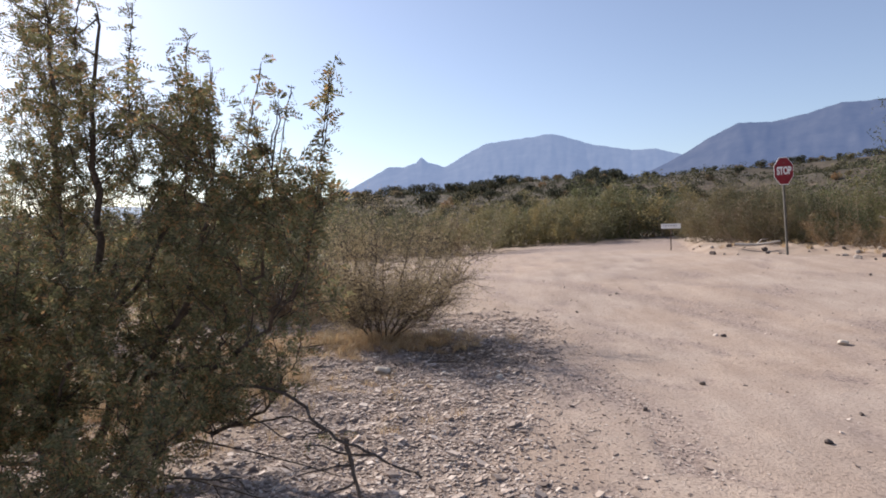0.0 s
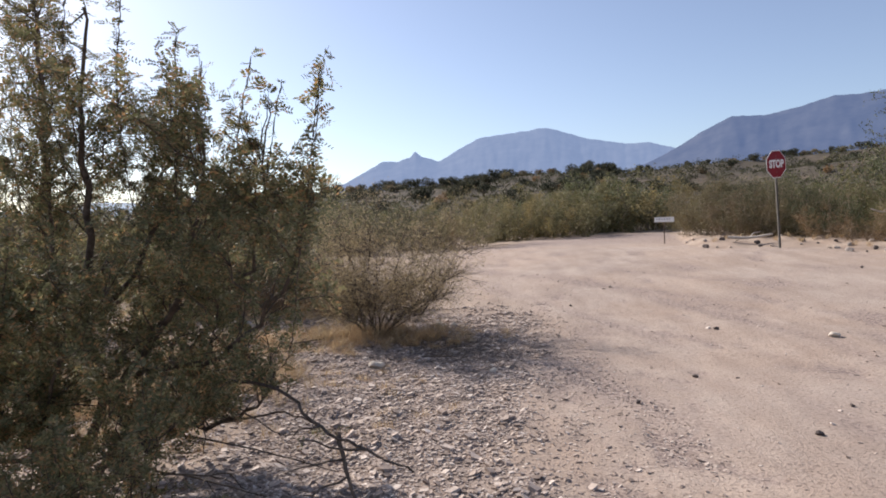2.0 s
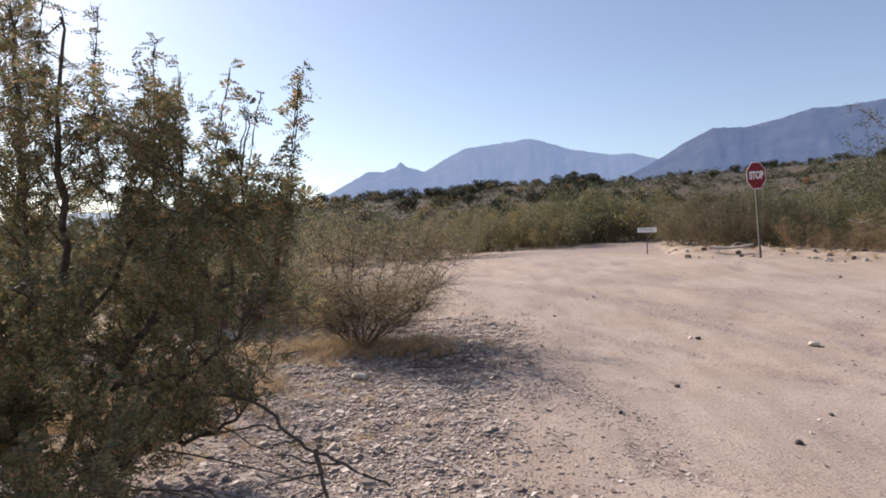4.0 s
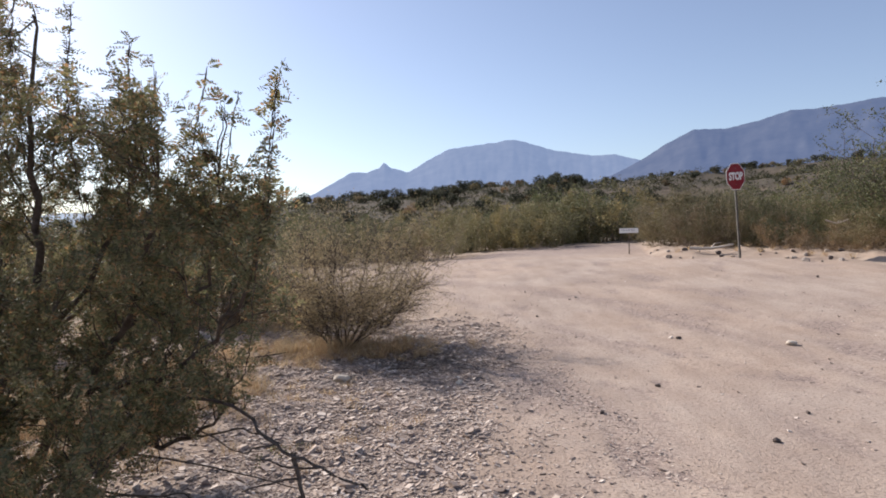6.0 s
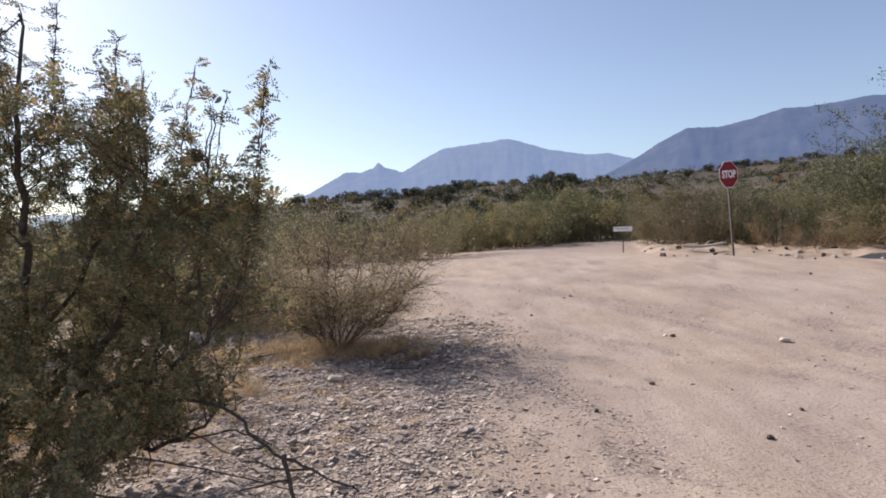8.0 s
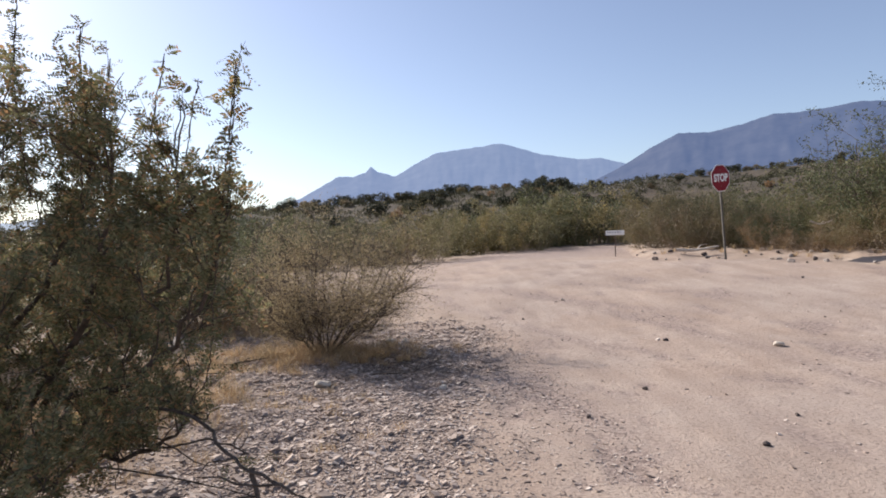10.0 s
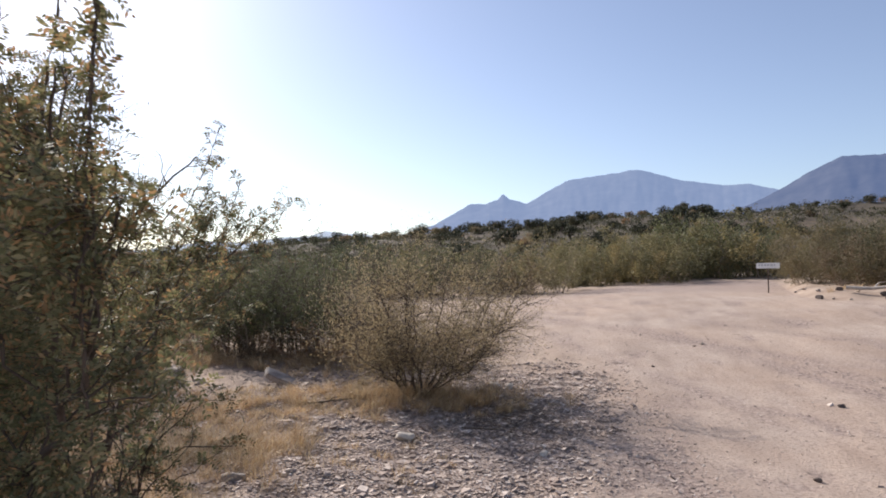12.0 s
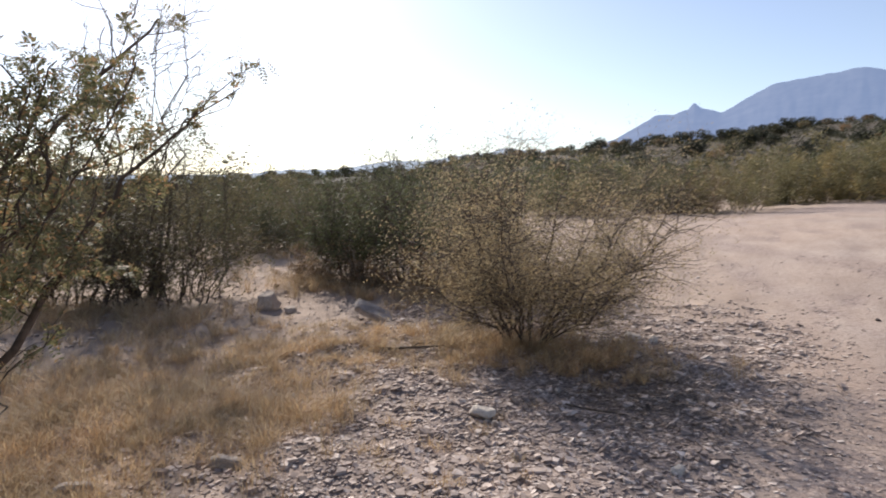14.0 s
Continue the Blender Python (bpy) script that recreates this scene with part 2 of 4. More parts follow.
class Wood:
    """Collects tapered tubes."""

    def __init__(self):
        self.v, self.f = [], []

    def tube(self, pts, r0, r1, sides=5):
        n, start = len(pts), len(self.v)
        for i, p in enumerate(pts):
            d = (pts[min(i + 1, n - 1)] - pts[max(i - 1, 0)]).normalized()
            a = d.orthogonal().normalized()
            b = d.cross(a)
            r = r0 + (r1 - r0) * i / (n - 1)
            for k in range(sides):
                t = 6.2832 * k / sides
                self.v.append(p + (a * math.cos(t) + b * math.sin(t)) * r)
        for i in range(n - 1):
            for k in range(sides):
                s, e = start + i * sides, (k + 1) % sides
                self.f.append((s + k, s + e, s + sides + e, s + sides + k))
        self.f.append(tuple(start + (n - 1) * sides + k for k in range(sides)))

    def mesh(self, name, mat):
        return mesh_from(name, [tuple(p) for p in self.v], self.f, mat)


def bend(rnd, a, b, n, wobble):
    """A wandering line from a to b."""
    pts, off = [], Vector((0, 0, 0))
    size = (b - a).length * wobble
    for i in range(n + 1):
        u = i / n
        if 0 < i:
            off = off * 0.6 + Vector((rnd.gauss(0, 1), rnd.gauss(0, 1), rnd.gauss(0, 1))) * size
        pts.append(a.lerp(b, u) + off * math.sin(math.pi * min(u * 1.0, 1)))
    return pts


def smooth_line(knots, n=4):
    """A rounded line through the knots."""
    k = [Vector(p) for p in knots]
    out = []
    for i in range(len(k) - 1):
        p0, p1, p2, p3 = k[max(i - 1, 0)], k[i], k[i + 1], k[min(i + 2, len(k) - 1)]
        for j in range(n):
            t = j / n
            out.append(0.5 * (2 * p1 + (p2 - p0) * t + (2 * p0 - 5 * p1 + 4 * p2 - p3) * t * t + (3 * p1 - p0 - 3 * p2 + p3) * t ** 3))
    return out + [k[-1]]


def unit(a):
    return a / np.maximum(np.linalg.norm(a, axis=1, keepdims=True), 1e-9)


def leaf_quads(rng, centres, length, width, up=0.3):
    """One diamond leaf at every centre, turned at random."""
    n = len(centres)
    u = rng.normal(size=(n, 3))
    u[:, 2] += up
    u = unit(u)
    v = unit(np.cross(u, rng.normal(size=(n, 3))))
    s = rng.uniform(0.6, 1.3, (n, 1))
    u, v = u * s * length / 2, v * s * width / 2
    return np.stack([centres - u, centres + v, centres + u, centres - v], 1).reshape(-1, 3)


def feather_leaves(rng, at, out, length=0.064, pairs=6, leaflet=0.020):
    """Leaves with a row of leaflets on either side of a drooping stalk."""
    n = len(at)
    d = unit(out + rng.normal(size=(n, 3)) * 0.7 + np.array([0, 0, -0.15]))
    side = unit(np.cross(d, rng.normal(size=(n, 3)) * 0.6 + np.array([0, 0, 1.0])))
    nrm = np.cross(d, side)
    ln = length * rng.uniform(0.6, 1.25, (n, 1))
    quads = []
    for i in range(pairs):
        u = (i + 0.8) / pairs
        c = at + d * ln * u - np.array([0, 0, 1.0]) * ln * 0.25 * u * u
        size = leaflet * (1.15 - 0.5 * abs(u - 0.45)) * rng.uniform(0.75, 1.2, (n, 1))
        for sgn in (-1, 1):
            ax = unit(side * sgn + d * 0.45 + nrm * rng.uniform(-0.5, 0.2, (n, 1)))
            wd = np.cross(ax, nrm)
            quads.append(np.stack([c, c + ax * size * 0.5 + wd * size * 0.2, c + ax * size, c + ax * size * 0.5 - wd * size * 0.2], 1))
    return np.concatenate(quads, 1).reshape(-1, 3) if quads else np.zeros((0, 3))


def quads_mesh(name, v, mat):
    return mesh_from(name, v, np.arange(len(v)).reshape(-1, 4), mat, True)


# ---- ground ----
def build_ground():
    radii = [0.0]
    r = 0.25
    while r < 4700:
        radii.append(r)
        r *= 1.022 if r < 60 else 1.06
    radii = np.array(radii[1:])
    na = 560
    # finer steps ahead, where the walk looks
    u = np.linspace(-1, 1, na, endpoint=False)
    ang = math.pi * (0.45 * u + 0.55 * u ** 3)
    R, A = np.meshgrid(radii, ang, indexing="ij")
    X, Y = R * np.sin(A) + 0.3, R * np.cos(A) + 0.8
    Z = height(X, Y)
    verts = np.stack([X, Y, Z], -1).reshape(-1, 3)
    i, j = np.meshgrid(np.arange(len(radii) - 1), np.arange(na), indexing="ij")
    jn = (j + 1) % na
    faces = np.stack([i * na + j, i * na + jn, (i + 1) * na + jn, (i + 1) * na + j], -1).reshape(-1, 4)[:, ::-1]
    verts = np.concatenate([verts, [[0.3, 0.8, zg(0.3, 0.8)]]])
    mid = len(verts) - 1
    faces = faces.tolist() + [(mid, k, (k + 1) % na) for k in range(na)]
    me = mesh_from("ground", verts, faces, SOIL)
    for key, fn in (("road", road_mask), ("gravel", gravel_mask), ("hill", lambda x, y: smooth(np.hypot(x, y), 22, 50)), ("rut", rut_mask)):
        at = me.attributes.new(key, "FLOAT", "POINT")
        at.data.foreach_set("value", np.ascontiguousarray(fn(verts[:, 0], verts[:, 1]), dtype=np.float32))
    return tagged(new("ground", me), "pale pinkish dirt road and stony desert soil", "ground", kind="structure")


build_ground()


def build_mountains(name, dist, summits, mat, label, rough):
    """A range along a bearing: summit lines that fall off to either side, with gullies."""
    az = np.linspace(summits[0][0], summits[-1][0], 560)
    crest = np.interp(az, [s[0] for s in summits], [s[1] for s in summits])
    depth = np.linspace(-1, 1, 46)
    A, D = np.meshgrid(az, depth, indexing="ij")
    step = az[1] - az[0]
    k = np.exp(-((np.arange(-20, 21) * step) / 0.1) ** 2)
    crest = np.convolve(np.pad(crest, 20, mode="edge"), k / k.sum(), "valid")
    jag = 0.035 * waves(az, az * 0, 0.9) + 0.012 * waves(az, az * 0, 0.35, 1)
    wide_k = np.exp(-((np.arange(-60, 61) * step) / 1.6) ** 2)
    soft_crest = np.convolve(np.pad(crest, 60, mode="edge"), wide_k / wide_k.sum(), "valid")
    near = np.clip(1 - np.abs(depth) * 2.2, 0, 1) ** 2
    top = soft_crest[:, None] + (crest + jag - soft_crest)[:, None] * near[None]
    g = waves(A * 25, D * 300 + A * 25, 260) + 0.6 * waves(A * 25, D * 300 - A * 20, 110, 1)
    fall = np.clip(1 - np.abs(D) ** 1.25, 0, 1)
    R = dist * (1 + 0.27 * D)
    H = R * np.tan(np.radians(top)) * fall
    gully = waves(A * 10 + 25 * D, D * 40, 16, 1) + 0.6 * waves(A * 10 - 18 * D, D * 30, 8, 2)
    H = H * (1 + rough * g * (1 - fall) * 1.2 + 0.022 * gully * fall * np.clip(np.abs(D) * 2.5, 0, 1))
    a = np.radians(A)
    v = np.stack([R * np.sin(a), R * np.cos(a), H - 20 * (1 - fall)], -1).reshape(-1, 3)
    n = len(depth)
    i, j = np.meshgrid(np.arange(len(az) - 1), np.arange(n - 1), indexing="ij")
    f = np.stack([i * n + j, (i + 1) * n + j, (i + 1) * n + j + 1, i * n + j + 1], -1).reshape(-1, 4)
    return tagged(new(name, mesh_from(name, v, f, mat)), label, "mountain", kind="structure")


FAR_HAZE = mountain_material("hazy_far_range", (0.03, 0.03, 0.03), (0.065, 0.063, 0.06), (0.19, 0.25, 0.40), 0.9)
NEAR_HAZE = mountain_material("hazy_near_range", (0.03, 0.03, 0.03), (0.06, 0.058, 0.055), (0.082, 0.118, 0.225), 0.92)
PALE_HAZE = mountain_material("hazy_pale_range", (0.14, 0.14, 0.14), (0.19, 0.185, 0.18), (0.6, 0.72, 0.9), 0.5)
build_mountains("mountain_range", 3300, [(-14, 2.0), (-8, 4.0), (-4.7, 5.9), (-3.4, 5.8), (-2.3, 6.15), (-1.8, 6.75), (-1.2, 6.2), (0.4, 5.72), (2.2, 6.8), (4.1, 7.75), (6.5, 8.0), (8.6, 8.2), (9.5, 8.4), (10.6, 8.3), (11.7, 7.9), (13.6, 7.25), (15, 7.0), (17, 6.6), (18.8, 6.65), (21, 6.0), (24, 5), (30, 3)], FAR_HAZE, "hazy blue-grey desert mountain range with a rounded summit", 0.05)
build_mountains("mountain_range", 2500, [(15, 3.5), (19, 5.0), (21.2, 6.1), (23.2, 7.3), (25.4, 8.3), (27.7, 8.1), (30.2, 8.5), (32.5, 9.1), (34, 9.0), (36, 9.1), (38.5, 9.3), (41, 8.9), (45, 8.0), (55, 6.5), (80, 4.5), (110, 2)], NEAR_HAZE, "long hazy blue mountain ridge rising behind the hill", 0.05)
build_mountains("mountain_range", 3700, [(-120, 0.6), (-75, 1.2), (-50, 1.5), (-41, 1.5), (-37, 1.9), (-33, 1.8), (-28, 2.55), (-25, 2.4), (-21.4, 2.95), (-19.4, 2.95), (-18.5, 3.35), (-17.8, 3.45), (-16, 3.2), (-12, 3.0), (-5, 2.6)], PALE_HAZE, "very pale far-off mountain range low on the horizon", 0.06)


# ---- shrubs ----
def shrub_meshes(seed, tall, wide, stems, twigs, leaves, size, leaf_mat, wood_mat=TWIG, lean=(0, 0), open_base=0.25, upright=0.0, clump=0.06, stem_r=0.018, split=False, root_w=0.06, clusters=0):
    """Many stems fan out of one root, fork into twigs and carry small leaves: (wood mesh, leaf mesh)."""
    rnd, rng = random.Random(seed), np.random.default_rng(seed)
    wood, at, woods = Wood(), [], []
    for s in range(stems):
        if split and wood.v:
            woods.append(wood)
            wood = Wood()
        a = 6.2832 * (s + rnd.random() * 0.8) / stems
        spread = wide * 0.5 * math.sqrt(rnd.uniform(0.05, 1.0)) * (1 - upright)
        rise = tall * rnd.uniform(0.62, 1.0) * (1 - 0.42 * (spread / (wide * 0.5)) ** 2)
        tip = Vector((math.cos(a) * spread + lean[0] * rise, math.sin(a) * spread + lean[1] * rise, rise))
        root = Vector((math.cos(a) * root_w * wide * rnd.uniform(0.3, 1.2), math.sin(a) * root_w * wide * rnd.uniform(0.3, 1.2), -0.05))
        mid = root.lerp(tip, 0.5) + Vector((math.cos(a), math.sin(a), -0.1)) * spread * 0.12
        line = smooth_line([root, root.lerp(mid, 0.5) + Vector((0, 0, 0.05)), mid, tip], 4)
        line = [p + Vector((rnd.gauss(0, 1), rnd.gauss(0, 1), 0)) * 0.018 * tall * min(1, i / 3) for i, p in enumerate(line)]
        wood.tube(line, stem_r * rnd.uniform(0.7, 1.2), stem_r * 0.2, 5)
        for _ in range(twigs):
            u = rnd.uniform(open_base, 1.0) ** 0.8
            k = min(int(u * (len(line) - 1)), len(line) - 2)
            p = line[k].lerp(line[k + 1], rnd.random())
            d = Vector((rnd.gauss(0, 1) + math.cos(a) * 0.5, rnd.gauss(0, 1) + math.sin(a) * 0.5, rnd.uniform(-0.2, 1.1) + upright)).normalized()
            q = p + d * rnd.uniform(0.12, 0.34) * tall * 0.8
            q.z = min(max(q.z, 0.06), tall * rnd.uniform(0.85, 1.02))
            tw = bend(rnd, p, q, 4, 0.06)
            wood.tube(tw, stem_r * 0.28, stem_r * 0.07, 3)
            for p2 in tw[1:]:
                at.append(tuple(p2))
            for _ in range(2):
                b = tw[rnd.randrange(1, 4)]
                c = b + (d + Vector((rnd.gauss(0, 1), rnd.gauss(0, 1), rnd.gauss(0.2, 1))) * 0.8).normalized() * 0.12 * tall
                wood.tube([b, b.lerp(c, 0.5) + Vector((0, 0, 0.01)), c], stem_r * 0.13, stem_r * 0.04, 3)
                at += [tuple(b.lerp(c, 0.5)), tuple(c)]
    at = np.array(at)
    if clusters:
        heads = at[rng.integers(0, len(at), clusters)]
        at = heads[(rng.power(1.6, leaves) * clusters).astype(int) % clusters]
        at = at + rng.normal(size=at.shape) * tall * 0.045
    pick = at[rng.integers(0, len(at), leaves)] + rng.normal(size=(leaves, 3)) * clump * tall * 0.5
    pick[:, 2] = np.maximum(pick[:, 2], 0.04)
    v = leaf_quads(rng, pick, size, size * 0.36)
    woods.append(wood)
    return [w.mesh("stem", wood_mat) for w in woods], quads_mesh("foliage", v, leaf_mat)


def place_shrub(name, meshes, x, y, scale, label, group="", turn=0, sink=0.0, category="shrub"):
    ob = base(name, x, y, zg(x, y) - sink, label, category, group, turn=turn)
    ob.scale = (scale,) * 3 if isinstance(scale, (int, float)) else scale
    for me in meshes[0]:
        child("stem" if len(meshes[0]) > 1 else "wood", me, ob)
    child("foliage", meshes[1], ob)
    return ob


# the shrub at the edge of the road, thin and khaki
place_shrub("desert_shrub", shrub_meshes(11, 2.0, 2.9, 24, 48, 60000, 0.021, LEAF_KHAKI, BARK, (0.18, -0.04), 0.2, stem_r=0.014, clump=0.025, split=True, clusters=4200), -0.86, 8.4, 1.0, "sparse khaki desert shrub with bare fanned stems in dry grass")
# the fuller green shrubs behind it
GREEN_A = shrub_meshes(12, 2.15, 2.8, 28, 26, 26000, 0.036, LEAF_GREEN, BARK, (0, 0), 0.08, 0.1, clump=0.03, split=True, root_w=0.22, clusters=900)
place_shrub("green_shrub", GREEN_A, -2.95, 11.2, 1.0, "dense grey-green shrub with upright dark stems")
place_shrub("green_shrub", shrub_meshes(13, 1.75, 1.7, 18, 24, 12000, 0.045, LEAF_GREEN, BARK, (0, 0), 0.12, 0.2, split=True, root_w=0.2), -4.35, 11.0, 1.0, "small green shrub with bare lower stems beside a path")
place_shrub("brown_shrub", shrub_meshes(14, 1.25, 1.5, 16, 14, 5000, 0.04, LEAF_RUST, TWIG, (0, 0), 0.2, split=True), -2.0, 10.7, 1.0, "low brown half-bare shrub")
LOW_BROWN = shrub_meshes(18, 0.85, 1.4, 14, 12, 4200, 0.034, LEAF_RUST, TWIG, (0, 0), 0.1, split=True)
for k, (x, y) in enumerate(((-3.75, 10.5), (-2.75, 10.25), (-4.7, 10.55), (-1.6, 9.9))):
    place_shrub("brown_shrub", LOW_BROWN, x, y, 1.0 - 0.08 * k, "low dry brown brush at the foot of green shrubs", turn=70 * k)
# the upright thicket at the left of the wash
place_shrub("olive_thicket", shrub_meshes(16, 2.0, 2.6, 26, 20, 15000, 0.045, LEAF_OLIVE, BARK, (0, 0), 0.1, 0.15, stem_r=0.016, split=True, root_w=0.2), -6.9, 8.3, 1.0, "dense olive thicket beside the wash")
place_shrub("tall_thicket", shrub_meshes(15, 2.5, 3.0, 34, 22, 18000, 0.05, LEAF_OLIVE, BARK, (0, 0), 0.04, 0.2, stem_r=0.012, split=True, root_w=0.2), -5.9, 8.9, 1.0, "tall upright olive thicket with many thin dark stems")

place_shrub("bare_tree", shrub_meshes(17, 4.8, 1.9, 9, 13, 700, 0.05, LEAF_OLIVE, BARK, (0.05, 0), 0.3, 0.25, stem_r=0.026, split=True, root_w=0.1), -6.3, 9.0, 1.0, "tall thin half-bare tree rising out of the thicket", category="tree")

KINDS = {
    "yellow": shrub_meshes(21, 2.3, 3.2, 13, 11, 10500, 0.058, LEAF_YELLOW, TWIG, clump=0.03, open_base=0.08, root_w=0.22, clusters=650),
    "olive": shrub_meshes(22, 2.4, 3.2, 13, 11, 10500, 0.058, LEAF_OLIVE, TWIG, clump=0.03, open_base=0.08, root_w=0.22, clusters=650),
    "green": shrub_meshes(23, 2.6, 3.0, 13, 11, 10500, 0.058, LEAF_GREEN, TWIG, clump=0.03, open_base=0.08, root_w=0.22, clusters=650),
    "rust": shrub_meshes(24, 1.6, 2.4, 12, 9, 4500, 0.055, LEAF_RUST, TWIG, clump=0.03, open_base=0.08, root_w=0.22, clusters=650),
}
FAR_KINDS = {
    "yellow": shrub_meshes(25, 2.3, 3.2, 7, 6, 4000, 0.095, LEAF_YELLOW, TWIG, clump=0.03, open_base=0.02, root_w=0.32, clusters=230),
    "olive": shrub_meshes(26, 2.4, 3.2, 7, 6, 4000, 0.095, LEAF_OLIVE, TWIG, clump=0.03, open_base=0.02, root_w=0.32, clusters=230),
    "green": shrub_meshes(27, 2.6, 3.0, 7, 6, 4000, 0.095, LEAF_GREEN, TWIG, clump=0.03, open_base=0.02, root_w=0.32, clusters=230),
    "rust": shrub_meshes(28, 1.6, 2.4, 6, 5, 1300, 0.12, LEAF_RUST, TWIG, clump=0.03, open_base=0.08, root_w=0.22, clusters=90),
}
WORDS = {"yellow": "yellow-green desert shrub beside the dirt road", "olive": "olive-brown desert shrub in a dense thicket",
         "green": "grey-green mesquite shrub in a dense thicket", "rust": "low reddish-brown dry shrub at the roadside"}
rnd = random.Random(5)


def thicket(az0, az1, r0, r1, n, kinds, s0, s1):
    for i in range(n):
        az = az0 + (az1 - az0) * (i + rnd.random()) / n
        r = rnd.uniform(r0, r1)
        x, y = polar(az, r)
        k = rnd.choice(kinds)
        s = rnd.uniform(s0, s1)
        place_shrub(k.replace("rust", "brown").replace("yellow", "yellow_green") + "_shrub", (KINDS if r < 26 else FAR_KINDS)[k], x, y, (s * rnd.uniform(0.85, 1.15), s, s * rnd.choice((0.72, 0.86, 0.95, 1.02, 1.12))), WORDS[k], "roadside shrubs", rnd.uniform(0, 360), 0.05)


# far side of the road, then the thicket behind the signs, then the wash
thicket(-12, 3, 23.5, 27, 12, ["yellow", "olive", "yellow", "green", "rust"], 0.65, 1.1)
thicket(3, 13, 28, 33, 10, ["yellow", "yellow", "olive", "yellow"], 0.75, 1.25)
thicket(8, 15, 31, 34, 5, ["yellow"], 0.9, 1.3)
thicket(11, 21, 33.5, 38, 9, ["green", "yellow", "green"], 1.15, 1.55)
thicket(-14, 20, 38, 50, 22, ["olive", "green", "yellow"], 1.0, 1.4)
thicket(23.2, 28, 22, 24, 6, ["olive", "yellow", "olive"], 0.85, 1.05)
thicket(26, 37, 20.8, 24, 12, ["olive", "green", "olive", "rust"], 0.75, 0.98)
thicket(31, 46, 18.6, 21, 11, ["olive", "rust", "green"], 0.65, 0.85)
thicket(38, 60, 19.5, 24, 12, ["green", "olive"], 1.15, 1.5)
thicket(24, 60, 26, 40, 22, ["green", "olive"], 0.9, 1.2)
thicket(-36, -14, 15, 20, 11, ["olive", "yellow", "green"], 0.7, 0.95)
thicket(-44, -12, 21, 34, 22, ["olive", "green", "rust"], 0.75, 1.0)
thicket(-75, -40, 12.5, 20, 12, ["olive", "rust", "green"], 0.7, 1.0)
thicket(-80, -38, 22, 40, 14, ["olive", "green"], 0.8, 1.1)
x, y = polar(43.2, 19.8)
place_shrub("mesquite_tree", shrub_meshes(31, 4.5, 5.6, 34, 16, 34000, 0.08, LEAF_GREEN, BARK, clump=0.03, open_base=0.1, stem_r=0.03), x, y, 1.0, "tall grey-green roadside mesquite above the thicket", category="tree")

# dark low trees all over the hill
def round_tree(seed, tall, wide, quads, size, mat):
    """A low tree: forked trunk under a crown of uneven leafy lobes."""
    rr, rng = random.Random(seed), np.random.default_rng(seed)
    wood, cs = Wood(), []
    for k in range(6):
        a = 6.2832 * (k + rr.random()) / 6
        d = wide * rr.uniform(0.12, 0.32)
        c = Vector((math.cos(a) * d, math.sin(a) * d, tall * rr.uniform(0.35, 0.72)))
        wood.tube([Vector((0, 0, -0.3)), c * 0.4 + Vector((0, 0, 0.1)), c], 0.09, 0.03, 4)
        cs.append((c, wide * rr.uniform(0.2, 0.32)))
    v = []
    for c, r in cs:
        n = quads // 6
        d = unit(rng.normal(size=(n, 3)))
        p = np.array(c) + d * np.array([1, 1, 0.85]) * r * rng.uniform(0.55, 1.08, (n, 1))
        p[:, 2] = np.maximum(p[:, 2], 0.1)
        v.append(leaf_quads(rng, p, size, size * 0.6))
    return [wood.mesh("wood", BARK)], quads_mesh("foliage", np.concatenate(v), mat)


DARK = [round_tree(40 + i, 2.5, 2.9, 1020, 0.2, LEAF_DARK) for i in range(4)]
SCRUB = [round_tree(50 + i, 1.6, 2.2, 480, 0.24, [LEAF_OLIVE, LEAF_RUST][i]) for i in range(2)]
count = {True: 0, False: 0}
for i in range(1400):
    az = rnd.uniform(-62, 66)
    r = rnd.uniform(58, 140) if i % 2 else rnd.uniform(118, 143)
    dark = rnd.random() < (0.62 if az < 20 else 0.45)
    x, y = polar(az, r)
    if count[dark] >= 300 or waves(x, y, 22, 1) < -0.6:
        continue
    count[dark] += 1
    ms = rnd.choice(DARK) if dark else rnd.choice(SCRUB)
    s = rnd.uniform(0.7, 1.2) * (1.0 if dark else 0.9) * (1.0 if az < 16 else 0.62)
    place_shrub("hill_tree" if dark else "hill_shrub", ms, x, y, s, "small dark round desert tree on the hillside" if dark else "dry olive-brown shrub on the hillside",
                "hill trees" if dark else "hill shrubs", rnd.uniform(0, 360), 0.1, "tree" if dark else "shrub")


def far_scrub(seed, n, mat, size, label):
    """Low bushes past counting that cover the hill: clumps of coarse leaves."""
    rng = np.random.default_rng(seed)
    az, r = np.radians(rng.uniform(-70, 75, n)), rng.uniform(50, 152, n)
    x, y = r * np.sin(az), r * np.cos(az)
    per = 44
    s = size * rng.uniform(0.5, 1.3, n)
    d = unit(rng.normal(size=(n * per, 3)))
    d[:, 2] = np.abs(d[:, 2]) * 0.75
    c = np.repeat(np.stack([x, y, height(x, y)], 1), per, 0) + d * (np.repeat(s, per) * rng.uniform(0.5, 1.0, n * per))[:, None]
    v = leaf_quads(rng, c, 0.3, 0.15)
    tagged(new("hill_scrub", quads_mesh("hill_scrub", v, mat)), label, "scrub", kind="stuff")


far_scrub(61, 2000, LEAF_DARK, 1.45, "dark low scrub covering the far hillside")
far_scrub(62, 2600, LEAF_OLIVE, 1.0, "dry olive scrub covering the far hillside")


